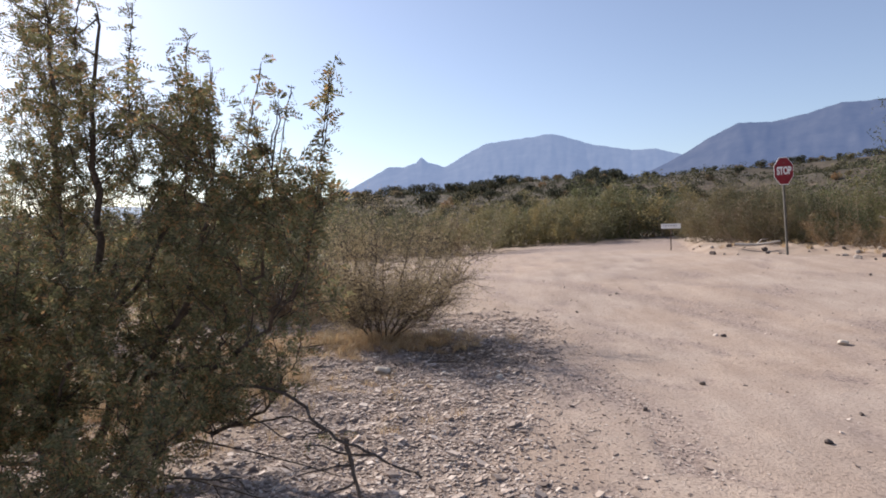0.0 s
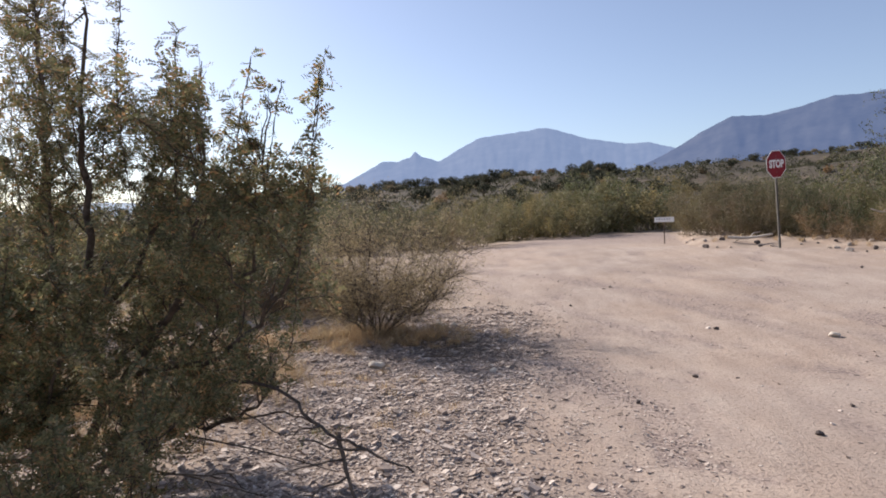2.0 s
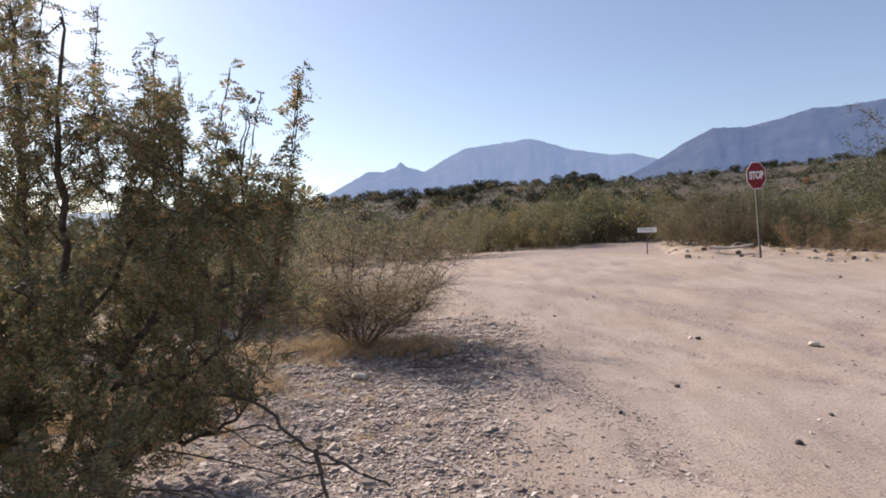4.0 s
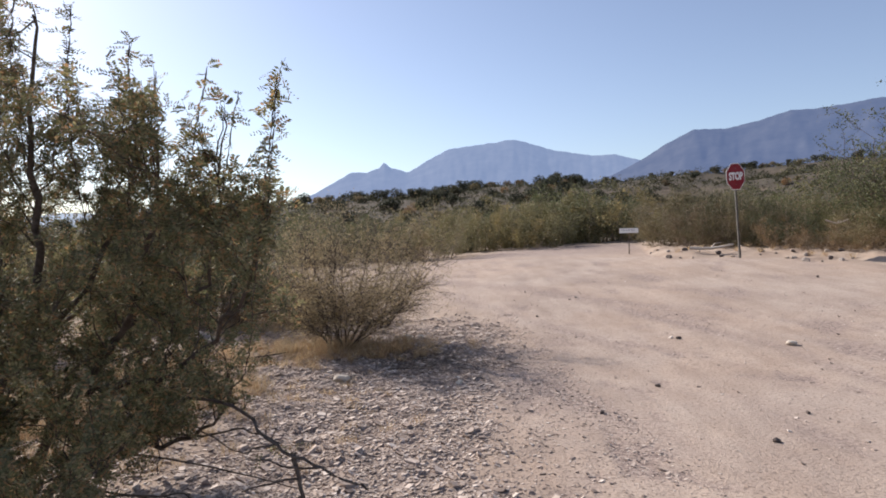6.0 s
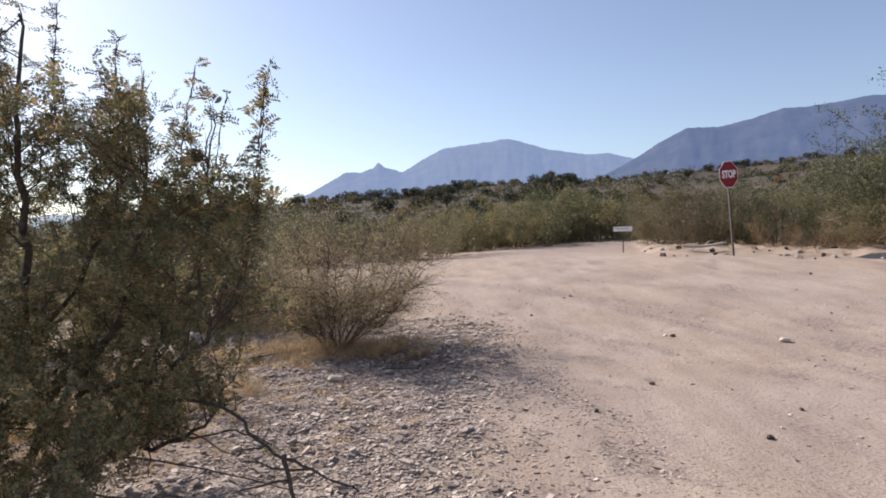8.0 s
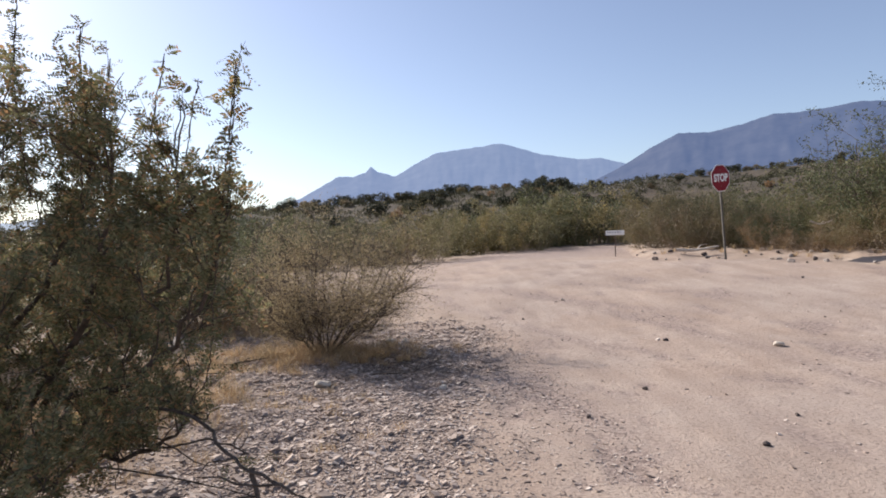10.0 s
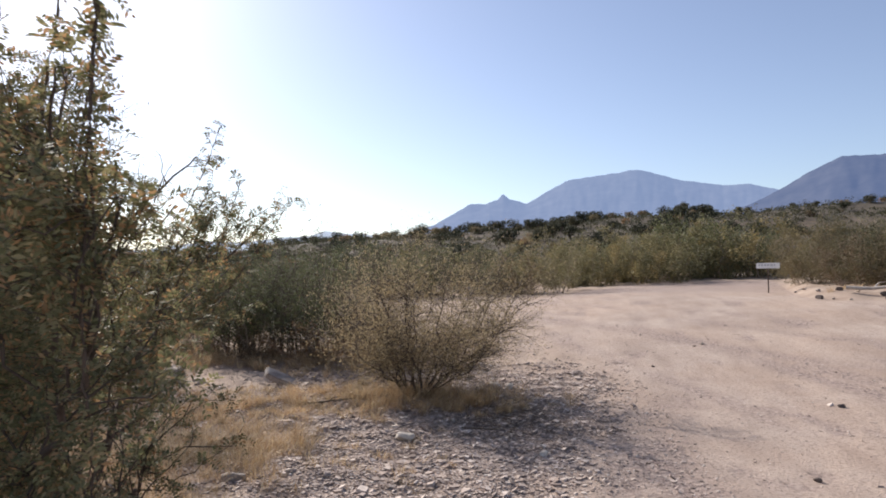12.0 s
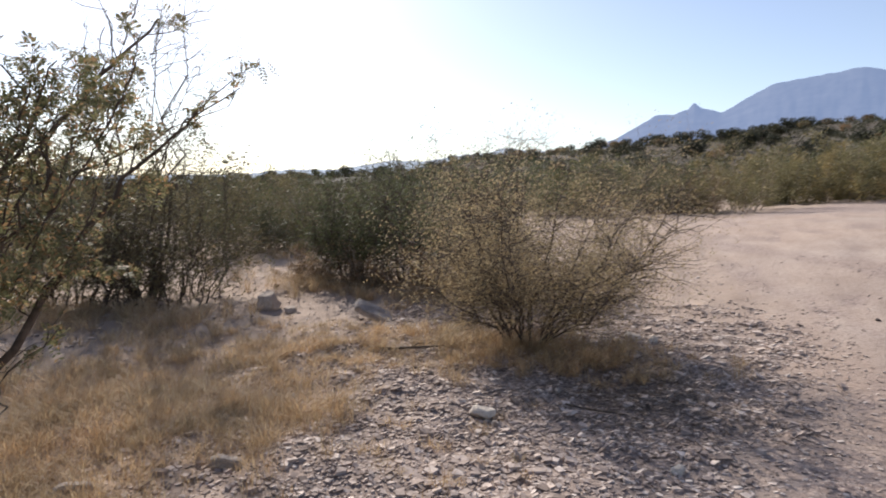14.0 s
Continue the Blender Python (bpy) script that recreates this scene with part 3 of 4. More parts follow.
# ---- the big mesquite beside the walk ----
def big_mesquite():
    rnd, rng = random.Random(77), np.random.default_rng(77)
    root = base("mesquite_tree", -2.15, 3.55, zg(-2.15, 3.55), "large feathery mesquite tree with dark crooked limbs, partly browning", "tree")
    o = Vector((-2.15, 3.55, zg(-2.15, 3.55)))
    at, out = [], []

    def over(e):
        """Outside the crown's own outline."""
        x, y, z = e.x + o.x, e.y + o.y, e.z + o.z
        az, r = math.degrees(math.atan2(x, y)), math.hypot(x, y)
        el = np.interp(az, [-60, -32, -27, -24, -20, -16, -12, -9], [30, 24, 14.5, 15, 14.5, 10.5, 8.5, 6]) + 1.5 * math.sin(az * 2.1)
        return z > 1.5 + r * math.tan(radians(el)) or (y > 4.6 and z > 2.4)

    def share(p):
        """How leafy the crown is at a point: bare low down, thin towards the back."""
        x, y, z = p.x + o.x, p.y + o.y, p.z + o.z
        low = float(np.interp(z, [0.2, 0.45, 0.8, 1.1], [0.09, 0.34, 0.82, 0.92]))
        if x > 1.2 - 0.767 * y:
            low *= float(np.interp(z, [0.75, 1.0], [0.12, 0.42]))
        return low

    def leafy_twig(wood, p, q, r, dens):
        line = bend(rnd, p, q, 5, 0.035)
        wood.tube(line, r, r * 0.3, 4)
        d = (q - p).normalized()
        for k in range(int(dens * (q - p).length)):
            u = rnd.uniform(0.1, 1.0)
            i = min(int(u * 5), 4)
            at.append(tuple(line[i].lerp(line[i + 1], u * 5 - i)))
            side = Vector((rnd.gauss(0, 1), rnd.gauss(0, 1), rnd.gauss(0, 0.8)))
            out.append(tuple((d * 0.5 + side).normalized()))

    def limb(knots, r0, r1, shoots, reach, dens=60, start=0.25, lift=0.8, bare=False):
        wood = Wood()
        line = [p - o for p in smooth_line(knots, 5)]
        line = [p + Vector((rnd.gauss(0, 1), rnd.gauss(0, 1), rnd.gauss(0, 1))) * (0.004 if bare else 0.012) for p in line]
        wood.tube(line, r0 * (1.0 if bare else 1.35), r1, 7)
        n = len(line) - 1
        if not bare:
            leafy_twig(wood, line[-2], line[-1] + (line[-1] - line[-3]).normalized() * 0.05, r1, dens)
        for _ in range(shoots):
            u = rnd.uniform(start, 1.0)
            i = min(int(u * n), n - 1)
            p = line[i].lerp(line[i + 1], u * n - i)
            d = (line[i + 1] - line[i]).normalized()
            w = (d * 0.5 + Vector((rnd.gauss(0, 1), rnd.gauss(0, 1), rnd.gauss(lift, 0.8))) * 0.75).normalized()
            ln = reach * rnd.uniform(0.45, 1.1)
            q = p + w * ln
            q.z = max(q.z, 0.04 if bare else 0.12 if q.y + o.y < 3.7 else 0.75)
            if q.x + o.x > -0.36:
                q.x = -0.36 - o.x - rnd.random() * 0.1
            if (Vector((q.x + o.x, q.y + o.y, 0))).length < 1.7:
                continue
            if not bare and over(q):
                continue
            sub = bend(rnd, p, q, 4, 0.06)
            wood.tube(sub, max(r1 * 0.7, 0.004), 0.002, 4)
            if bare:
                continue
            for k in range(6):
                b = sub[rnd.randrange(1, 5)]
                e = b + (w * 0.6 + Vector((rnd.gauss(0, 1), rnd.gauss(0, 1), rnd.gauss(0.3, 0.8))) * 0.6).normalized() * rnd.uniform(0.1, 0.3)
                if Vector((e.x + o.x, e.y + o.y, 0)).length < 1.75 or e.x + o.x > -0.33 - 0.06 * (e.y + o.y - 2.2) or over(e) or rnd.random() > share(e):
                    continue
                leafy_twig(wood, b, e, 0.0022, dens)
        return wood

    trunk = Wood()
    trunk.tube([p - o for p in smooth_line([(-2.15, 3.55, -0.1), (-2.0, 3.45, 0.25), (-1.78, 3.3, 0.62), (-1.82, 3.25, 1.0)], 5)], 0.032, 0.02, 8)
    trunk.tube([p - o for p in smooth_line([(-2.2, 3.6, -0.1), (-2.45, 3.8, 0.3), (-2.5, 4.1, 0.7)], 5)], 0.04, 0.026, 8)
    trunk.tube([p - o for p in smooth_line([(-2.1, 3.6, -0.05), (-2.0, 3.95, 0.25), (-1.95, 4.2, 0.5)], 5)], 0.026, 0.016, 8)
    child("trunk", trunk.mesh("trunk", BARK), root)
    LIMBS = [
        ([(-1.82, 3.25, 1.0), (-1.65, 3.0, 1.6), (-1.6, 2.9, 2.1), (-1.5, 2.8, 2.5)], 0.016, 0.005, 20, 0.5),
        ([(-1.78, 3.3, 0.62), (-1.3, 2.9, 1.0), (-1.0, 2.62, 1.5), (-0.9, 2.52, 1.95)], 0.015, 0.004, 24, 0.42),
        ([(-1.5, 3.1, 0.8), (-0.95, 2.7, 0.95), (-0.6, 2.45, 1.25), (-0.46, 2.3, 1.62)], 0.012, 0.003, 24, 0.3),
        ([(-0.75, 2.55, 1.3), (-0.66, 2.45, 1.65), (-0.62, 2.4, 1.98)], 0.006, 0.002, 8, 0.2),
        ([(-1.78, 3.3, 0.62), (-1.35, 3.1, 0.55), (-0.95, 2.9, 0.6), (-0.68, 2.65, 0.85)], 0.014, 0.004, 26, 0.34),
        ([(-2.5, 4.1, 0.7), (-2.4, 3.9, 1.5), (-2.2, 3.6, 2.2), (-2.1, 3.4, 2.75)], 0.022, 0.006, 24, 0.55),
        ([(-2.5, 4.1, 0.7), (-2.9, 3.6, 1.3), (-2.8, 3.3, 1.9), (-2.7, 3.1, 2.4)], 0.02, 0.006, 24, 0.55),
        ([(-2.45, 3.8, 0.3), (-2.7, 3.2, 0.7), (-2.3, 2.7, 1.0), (-2.0, 2.4, 1.3)], 0.018, 0.005, 26, 0.45),
        ([(-2.0, 3.45, 0.25), (-1.9, 3.0, 0.5), (-1.7, 2.7, 0.75), (-1.45, 2.5, 1.1)], 0.014, 0.004, 26, 0.42),
        ([(-1.85, 4.3, 0.6), (-1.7, 4.6, 1.1), (-1.5, 4.8, 1.5), (-1.3, 5.0, 1.8)], 0.014, 0.004, 11, 0.28),
        ([(-1.95, 4.2, 0.5), (-1.6, 4.3, 0.8), (-1.4, 4.0, 1.0), (-1.25, 3.8, 1.3)], 0.014, 0.004, 24, 0.36),
        ([(-1.9, 4.1, 0.25), (-1.6, 4.1, 0.9), (-1.5, 4.2, 1.35), (-1.35, 4.4, 1.75)], 0.016, 0.004, 20, 0.34),
        ([(-1.85, 4.3, 0.35), (-1.5, 3.9, 0.4), (-1.25, 3.6, 0.5), (-1.1, 3.45, 0.75)], 0.014, 0.004, 24, 0.34),
        ([(-2.5, 4.1, 0.7), (-2.5, 4.8, 1.3), (-2.3, 5.2, 1.9), (-2.0, 5.5, 2.35)], 0.018, 0.005, 16, 0.45),
        ([(-2.5, 4.1, 0.7), (-3.3, 4.2, 1.2), (-3.6, 4.0, 1.9), (-3.7, 3.9, 2.4)], 0.02, 0.005, 20, 0.55),
        ([(-1.82, 3.25, 1.0), (-1.45, 3.15, 1.4), (-1.25, 3.1, 1.8), (-1.15, 3.05, 2.15)], 0.013, 0.004, 22, 0.42),
        ([(-2.15, 3.4, 0.1), (-1.9, 2.9, 0.2), (-1.65, 2.5, 0.3), (-1.4, 2.3, 0.5)], 0.012, 0.004, 18, 0.35),
    ]
    LIMBS += [
        ([(-2.45, 3.8, 0.3), (-2.6, 4.3, 0.6), (-2.5, 4.6, 0.9), (-2.4, 4.8, 1.2)], 0.016, 0.004, 24, 0.5),
        ([(-2.2, 3.6, 0.1), (-2.7, 3.9, 0.3), (-3.0, 4.1, 0.5), (-3.2, 4.3, 0.9)], 0.016, 0.004, 26, 0.5),
        ([(-2.0, 3.45, 0.25), (-2.2, 3.0, 0.6), (-1.9, 2.6, 0.9), (-1.6, 2.35, 1.2)], 0.014, 0.004, 26, 0.42),
        ([(-2.15, 3.5, 0.1), (-1.8, 3.0, 0.15), (-1.5, 2.7, 0.25), (-1.2, 2.6, 0.4)], 0.012, 0.004, 24, 0.34),
        ([(-1.9, 4.1, 0.25), (-2.1, 4.5, 0.7), (-2.0, 4.6, 1.2), (-1.9, 4.7, 1.6)], 0.014, 0.004, 20, 0.42),
        ([(-2.5, 4.1, 0.7), (-2.3, 3.7, 1.1), (-2.0, 3.3, 1.5), (-1.9, 3.1, 1.9)], 0.014, 0.004, 24, 0.45),
        ([(-1.78, 3.3, 0.62), (-1.6, 3.2, 0.9), (-1.35, 3.3, 1.1), (-1.15, 3.4, 1.3)], 0.012, 0.004, 24, 0.36),
        ([(-1.9, 3.0, 0.2), (-1.6, 2.75, 0.35), (-1.35, 2.55, 0.5), (-1.1, 2.45, 0.7)], 0.01, 0.004, 12, 0.36),
        ([(-2.4, 4.2, 0.9), (-1.9, 4.2, 1.15), (-1.5, 4.3, 1.3), (-1.2, 4.35, 1.55)], 0.012, 0.004, 22, 0.3),
        ([(-2.0, 3.45, 0.25), (-2.4, 3.1, 0.4), (-2.2, 2.9, 0.5), (-1.9, 2.7, 0.6)], 0.012, 0.004, 26, 0.4),
    ]
    WANDS = [
        ([(-0.95, 2.75, 0.75), (-0.62, 2.5, 0.95), (-0.5, 2.32, 1.4), (-0.43, 2.24, 1.75), (-0.38, 2.2, 2.05)], 4),
        ([(-1.2, 4.2, 1.3), (-1.0, 4.3, 1.6), (-0.86, 4.34, 1.84)], 4),
        ([(-1.5, 4.6, 1.3), (-1.4, 4.7, 1.7), (-1.3, 4.75, 2.05)], 4),
        ([(-0.6, 2.45, 1.25), (-0.46, 2.3, 1.55), (-0.41, 2.22, 1.8), (-0.38, 2.2, 2.02)], 5),
        ([(-1.1, 2.7, 1.5), (-1.05, 2.6, 1.9), (-1.0, 2.52, 2.28)], 4),
        ([(-0.95, 2.7, 1.4), (-0.8, 2.55, 1.8), (-0.7, 2.5, 2.18)], 4),
        ([(-0.8, 2.6, 1.3), (-0.66, 2.5, 1.7), (-0.58, 2.48, 2.08)], 4),
        ([(-1.35, 2.8, 1.7), (-1.28, 2.6, 2.1), (-1.2, 2.5, 2.42)], 4),
        ([(-1.6, 2.9, 1.9), (-1.55, 2.7, 2.3), (-1.45, 2.6, 2.6)], 4),
        ([(-1.7, 4.1, 1.2), (-1.5, 4.0, 1.6), (-1.3, 3.93, 1.97)], 4),
        ([(-1.6, 4.2, 1.2), (-1.35, 4.1, 1.6), (-1.12, 4.05, 1.93)], 4),
        ([(-1.6, 4.3, 1.2), (-1.3, 4.2, 1.5), (-1.05, 4.15, 1.75)], 4),
        ([(-1.5, 4.3, 1.1), (-1.2, 4.25, 1.35), (-0.98, 4.2, 1.58)], 4),
        ([(-1.9, 4.8, 1.5), (-1.75, 5.0, 2.0), (-1.6, 5.1, 2.5)], 3),
    ]
    for knots, side in WANDS:
        wood = Wood()
        line = [p - o for p in smooth_line(knots, 5)]
        for a, b in zip(line[:-1], line[1:]):
            leafy_twig(wood, a, b, 0.0042, 50)
        for k in range(side):
            b = line[rnd.randrange(2, len(line) - 1)]
            leafy_twig(wood, b, b + Vector((rnd.gauss(0, 0.5), rnd.gauss(0, 0.5), 1)).normalized() * rnd.uniform(0.06, 0.16), 0.002, 55)
        child("wand", wood.mesh("wand", BARK), root)
    for knots, r0, r1, shoots, reach in LIMBS:
        child("limb", limb(knots, r0, r1, shoots, reach).mesh("limb", BARK), root)
    # bare limbs that hang out over the gravel
    for knots in ([(-1.35, 3.1, 0.6), (-0.95, 2.75, 0.82), (-0.61, 2.37, 0.89), (-0.38, 2.0, 0.86), (-0.2, 1.74, 0.87), (-0.07, 1.6, 0.86)],
                  [(-0.31, 1.89, 0.865), (-0.27, 1.83, 0.75), (-0.22, 1.78, 0.6)],
                  [(-2.0, 3.5, 0.2), (-1.6, 3.65, 0.3), (-1.1, 3.75, 0.16), (-0.62, 3.7, 0.04)],
                  [(-2.3, 3.4, 0.15), (-1.7, 3.2, 0.3), (-1.2, 3.05, 0.28), (-0.85, 3.0, 0.2)],
                  [(-2.2, 3.3, 0.2), (-1.75, 2.85, 0.38), (-1.3, 2.75, 0.42), (-0.95, 2.85, 0.38)],
                  [(-2.4, 3.0, 0.25), (-1.9, 2.6, 0.35), (-1.45, 2.45, 0.3), (-1.1, 2.5, 0.22)],
                  [(-1.6, 3.6, 0.5), (-1.1, 3.3, 0.5), (-0.8, 3.2, 0.55), (-0.6, 3.1, 0.5)],
                  [(-2.5, 4.4, 1.3), (-1.95, 4.9, 1.55), (-1.65, 5.2, 1.75), (-1.4, 5.4, 1.95)]):
        child("bare_limb", limb(knots, 0.008, 0.003, 3, 0.12, bare=True, start=0.3, lift=0.0).mesh("bare_limb", BARK), root, "thin leafless grey-brown branch")
    v = feather_leaves(rng, np.array(at), np.array(out))
    child("foliage", quads_mesh("foliage", v, LEAF_MESQUITE), root, "small feathery green and rust-brown leaves")


big_mesquite()


# ---- signs ----
def text_mesh(body, size, depth, mat):
    cu = bpy.data.curves.new("lettering", "FONT")
    cu.body, cu.size, cu.extrude, cu.align_x, cu.align_y, cu.offset = body, size, depth, "CENTER", "CENTER", 0.012
    ob = bpy.data.objects.new("lettering", cu)
    me = bpy.data.meshes.new_from_object(ob)
    bpy.data.objects.remove(ob)
    me.materials.append(mat)
    return me


def plate(bm_sides, radius, thick, turn=0.0):
    bm = bmesh.new()
    bmesh.ops.create_cone(bm, cap_ends=True, segments=bm_sides, radius1=radius, radius2=radius, depth=thick, matrix=pose(0, 0, 0, 90, 0, 0) @ pose(0, 0, 0, 0, 0, turn))
    return bm


def box(sx, sy, sz, bevel=0.0, at=(0, 0, 0)):
    bm = bmesh.new()
    bmesh.ops.create_cube(bm, size=1, matrix=Matrix.Translation(at) @ Matrix.Diagonal((sx, sy, sz, 1)))
    if bevel:
        bmesh.ops.bevel(bm, geom=bm.edges[:], offset=bevel, segments=2, affect="EDGES")
    return bm


def u_post(tall, wide):
    """A flanged channel post, punched with holes."""
    bm = bmesh.new()
    w, d, t = wide, wide * 0.6, 0.006
    prof = [(-w, -d), (-w * 0.5, -d), (-w * 0.3, d), (w * 0.3, d), (w * 0.5, -d), (w, -d), (w, -d + t), (w * 0.55, -d + t), (w * 0.36, d + t), (-w * 0.36, d + t), (-w * 0.55, -d + t), (-w, -d + t)]
    ring = [[bm.verts.new((px, py, z)) for px, py in prof] for z in (-0.3, tall)]
    n = len(prof)
    for k in range(n):
        bm.faces.new((ring[0][k], ring[0][(k + 1) % n], ring[1][(k + 1) % n], ring[1][k]))
    bm.faces.new(ring[1])
    return bm


def stop_sign():
    x, y = polar(28.85, 17.6)
    ob = base("stop_sign", x, y, zg(x, y), "red octagonal stop sign on a leaning steel post", "road sign")
    ob.matrix_basis = pose(x, y, zg(x, y), 0, -4.3, 23)
    post = part("post", u_post(2.40, 0.03), STEEL, ob, "weathered galvanised steel post")
    post.location.y = 0.02
    rim = part("border", plate(8, 0.362, 0.004, 22.5), SIGN_WHITE, ob, "thin white border")
    rim.location = (0, -0.012, 2.06)
    face = part("face", plate(8, 0.343, 0.004, 22.5), SIGN_RED, ob, "faded red octagon")
    face.location = (0, -0.0165, 2.06)
    txt = child("lettering", text_mesh("STOP", 0.255, 0.001, SIGN_WHITE), face, "white capital letters")
    txt.matrix_basis = pose(0, -0.006, -0.0, 90, 0, 0) @ Matrix.Diagonal((0.82, 1, 1, 1))
    for z in (1.86, 2.26):
        bolt = part("bolt", plate(6, 0.012, 0.008), STEEL, ob)
        bolt.location = (0, -0.022, z)


def marker_sign():
    x, y = polar(20.0, 20.5)
    ob = base("marker_sign", x, y, zg(x, y), "small white marker board on a short rusty post", "sign", turn=-20)
    post = part("post", u_post(0.76, 0.016), RUST, ob)
    board = part("board", box(0.57, 0.02, 0.15, 0.004, (0, -0.03, 0.74)), SIGN_WHITE, ob, "white painted board")
    rr = random.Random(3)
    px = -0.23
    while px < 0.18:
        w = rr.uniform(0.03, 0.07)
        part("lettering", box(w, 0.003, 0.045, 0, (px + w / 2, -0.0425, 0.755)), SIGN_INK, board)
        px += w + 0.025


stop_sign()
marker_sign()


# ---- rocks ----
def rock_mesh(seed, mat, flat=0.7, sharp=0.45):
    rr = random.Random(seed)
    bm = bmesh.new()
    bmesh.ops.create_icosphere(bm, subdivisions=3, radius=0.5)
    cuts = [(Vector((rr.gauss(0, 1), rr.gauss(0, 1), rr.gauss(0, 1))).normalized(), rr.uniform(0.24, 0.42)) for _ in range(9)]
    for v in bm.verts:
        for n, d in cuts:
            over = v.co.dot(n) - d
            if over > 0:
                v.co -= n * over * 0.92
        v.co *= 1 + 0.10 * noise.noise(v.co * 3 + Vector((seed, 0, 0)))
        v.co.z *= flat
    me = bpy.data.meshes.new("rock")
    bm.to_mesh(me)
    bm.free()
    me.materials.append(mat)
    return me


ROCKS = {
    "grey": [rock_mesh(i, ROCK) for i in (1, 2)], "dark": [rock_mesh(i, ROCK_DARK) for i in (3, 4)],
    "tan": [rock_mesh(i, ROCK_TAN) for i in (5, 6)], "pale": [rock_mesh(i, ROCK_PALE) for i in (7, 8)],
}


def rock(colour, x, y, size, turn=0, words="", squash=1.0):
    ob = new("rock", rr_pick(ROCKS[colour]))
    ob.matrix_basis = pose(x, y, zg(x, y) + size * 0.18 * squash, 0, 0, turn)
    ob.scale = (size, size * 0.8, size * squash)
    return tagged(ob, words or f"small {colour} angular rock lying on the ground", "rock", "loose rocks")


rr_pick = rnd.choice
rock("pale", -0.68, 6.72, 0.18, 20, "pale cream rounded rock on grey gravel")
rock("tan", -4.2, 8.95, 0.36, 30, "squat tan boulder beside the shrub", 1.45)
rock("tan", -3.85, 8.9, 0.2, 70, "tan rock leaning beside a boulder")
rock("grey", -1.72, 5.5, 0.2, 15, "flat grey rock at the edge of dry grass", 0.7)
rock("grey", -2.17, 4.95, 0.2, 50, "flat grey rock at the edge of dry grass", 0.8)
rock("pale", -6.6, 8.4, 0.3, 10, "pale grey flat rock under the thicket", 0.6)
rock("pale", 0.02, 8.75, 0.16, 0, "white rock under the khaki shrub")
rock("pale", 0.2, 8.72, 0.12, 60, "white rock under the khaki shrub")
rock("pale", 0.54, 6.26, 0.09, 35, "small white stone on grey gravel")
rock("pale", 4.6, 7.2, 0.13, 0, "pale stone lying on the dirt road")
for c, x, y, s in (("dark", 1.61, 5.04, 0.09), ("dark", 2.39, 5.8, 0.09), ("dark", 2.57, 4.18, 0.09), ("dark", 3.51, 7.86, 0.11), ("dark", 3.19, 4.78, 0.07), ("dark", 8.05, 11.8, 0.13),
                   ("tan", 3.14, 11.42, 0.12), ("grey", -1.88, 7.1, 0.11), ("dark", -1.35, 7.35, 0.10), ("dark", -1.5, 7.4, 0.07), ("grey", -1.67, 5.88, 0.12), ("tan", -2.9, 7.3, 0.12),
                   ("grey", -0.3, 7.2, 0.10), ("grey", -0.55, 6.6, 0.11), ("dark", 0.7, 9.2, 0.09), ("grey", -2.4, 6.4, 0.12), ("dark", -5.0, 10.1, 0.13), ("tan", -4.6, 9.8, 0.16), ("grey", -5.4, 11.2, 0.14),
                   ("tan", -5.8, 12.6, 0.2), ("dark", -4.9, 13.2, 0.2), ("grey", 1.3, 9.0, 0.07), ("dark", 2.1, 9.9, 0.08)):
    rock(c, x, y, s * 0.68, rnd.uniform(0, 360))
for i in range(46):
    az = rnd.uniform(21.5, 46)
    x, y = polar(az, float(far_edge(az)) + rnd.uniform(-0.2, 1.8))
    rock(rnd.choice(["grey", "tan", "dark", "tan"]), x, y, rnd.uniform(0.07, 0.2), rnd.uniform(0, 360), "rough stone on the dirt bank behind the road")


def slab():
    x, y = -2.68, 8.8
    ob = base("stone_slab", x, y, zg(x, y) + 0.06, "tilted rectangular grey slab half sunk in dry grass", "slab")
    ob.matrix_basis = pose(x, y, zg(x, y) + 0.10, 24, 28, 35)
    bm = box(0.42, 0.2, 0.07, 0.012)
    bmesh.ops.subdivide_edges(bm, edges=bm.edges[:], cuts=2, use_grid_fill=True)
    for v in bm.verts:
        v.co += Vector(noise.noise_vector(v.co * 9)) * 0.012
    part("block", bm, ROCK, ob)


slab()


def log(knots, r, label, mat, name="dead_branch"):
    w = Wood()
    x, y = knots[0][0], knots[0][1]
    o = Vector((x, y, zg(x, y)))
    pts = smooth_line([(a, b, zg(a, b) + c) for a, b, c in knots], 5)
    w.tube([p - o for p in pts], r, r * 0.5, 7)
    mid = pts[len(pts) // 2] - o
    w.tube([mid, mid + Vector((0.12, 0.05, 0.1)) * r * 25, mid + Vector((0.3, 0.12, 0.12)) * r * 25], r * 0.5, r * 0.2, 5)
    ob = new(name, w.mesh(name, mat))
    ob.location = o
    tagged(ob, label, "branch")


x, y = polar(26.6, 18.6)
log([(x - 0.5, y + 0.2, 0.1), (x, y, 0.16), (x + 0.5, y - 0.25, 0.24)], 0.05, "bleached dead branch on the dirt bank", DRYWOOD)
x, y = polar(35.6, 18.4)
log([(x - 0.22, y + 0.1, 0.78), (x, y, 0.74), (x + 0.25, y - 0.1, 0.8)], 0.022, "pale dead limb caught in the thicket", DRYWOOD)
log([(-2.0, 7.75, 0.03), (-1.75, 7.85, 0.05), (-1.45, 7.9, 0.03)], 0.014, "short dry stick on the stony ground", BARK, "stick")
log([(-0.2, 7.0, 0.02), (0.0, 6.9, 0.03), (0.2, 6.95, 0.02)], 0.008, "thin dry twig on the gravel", BARK, "stick")


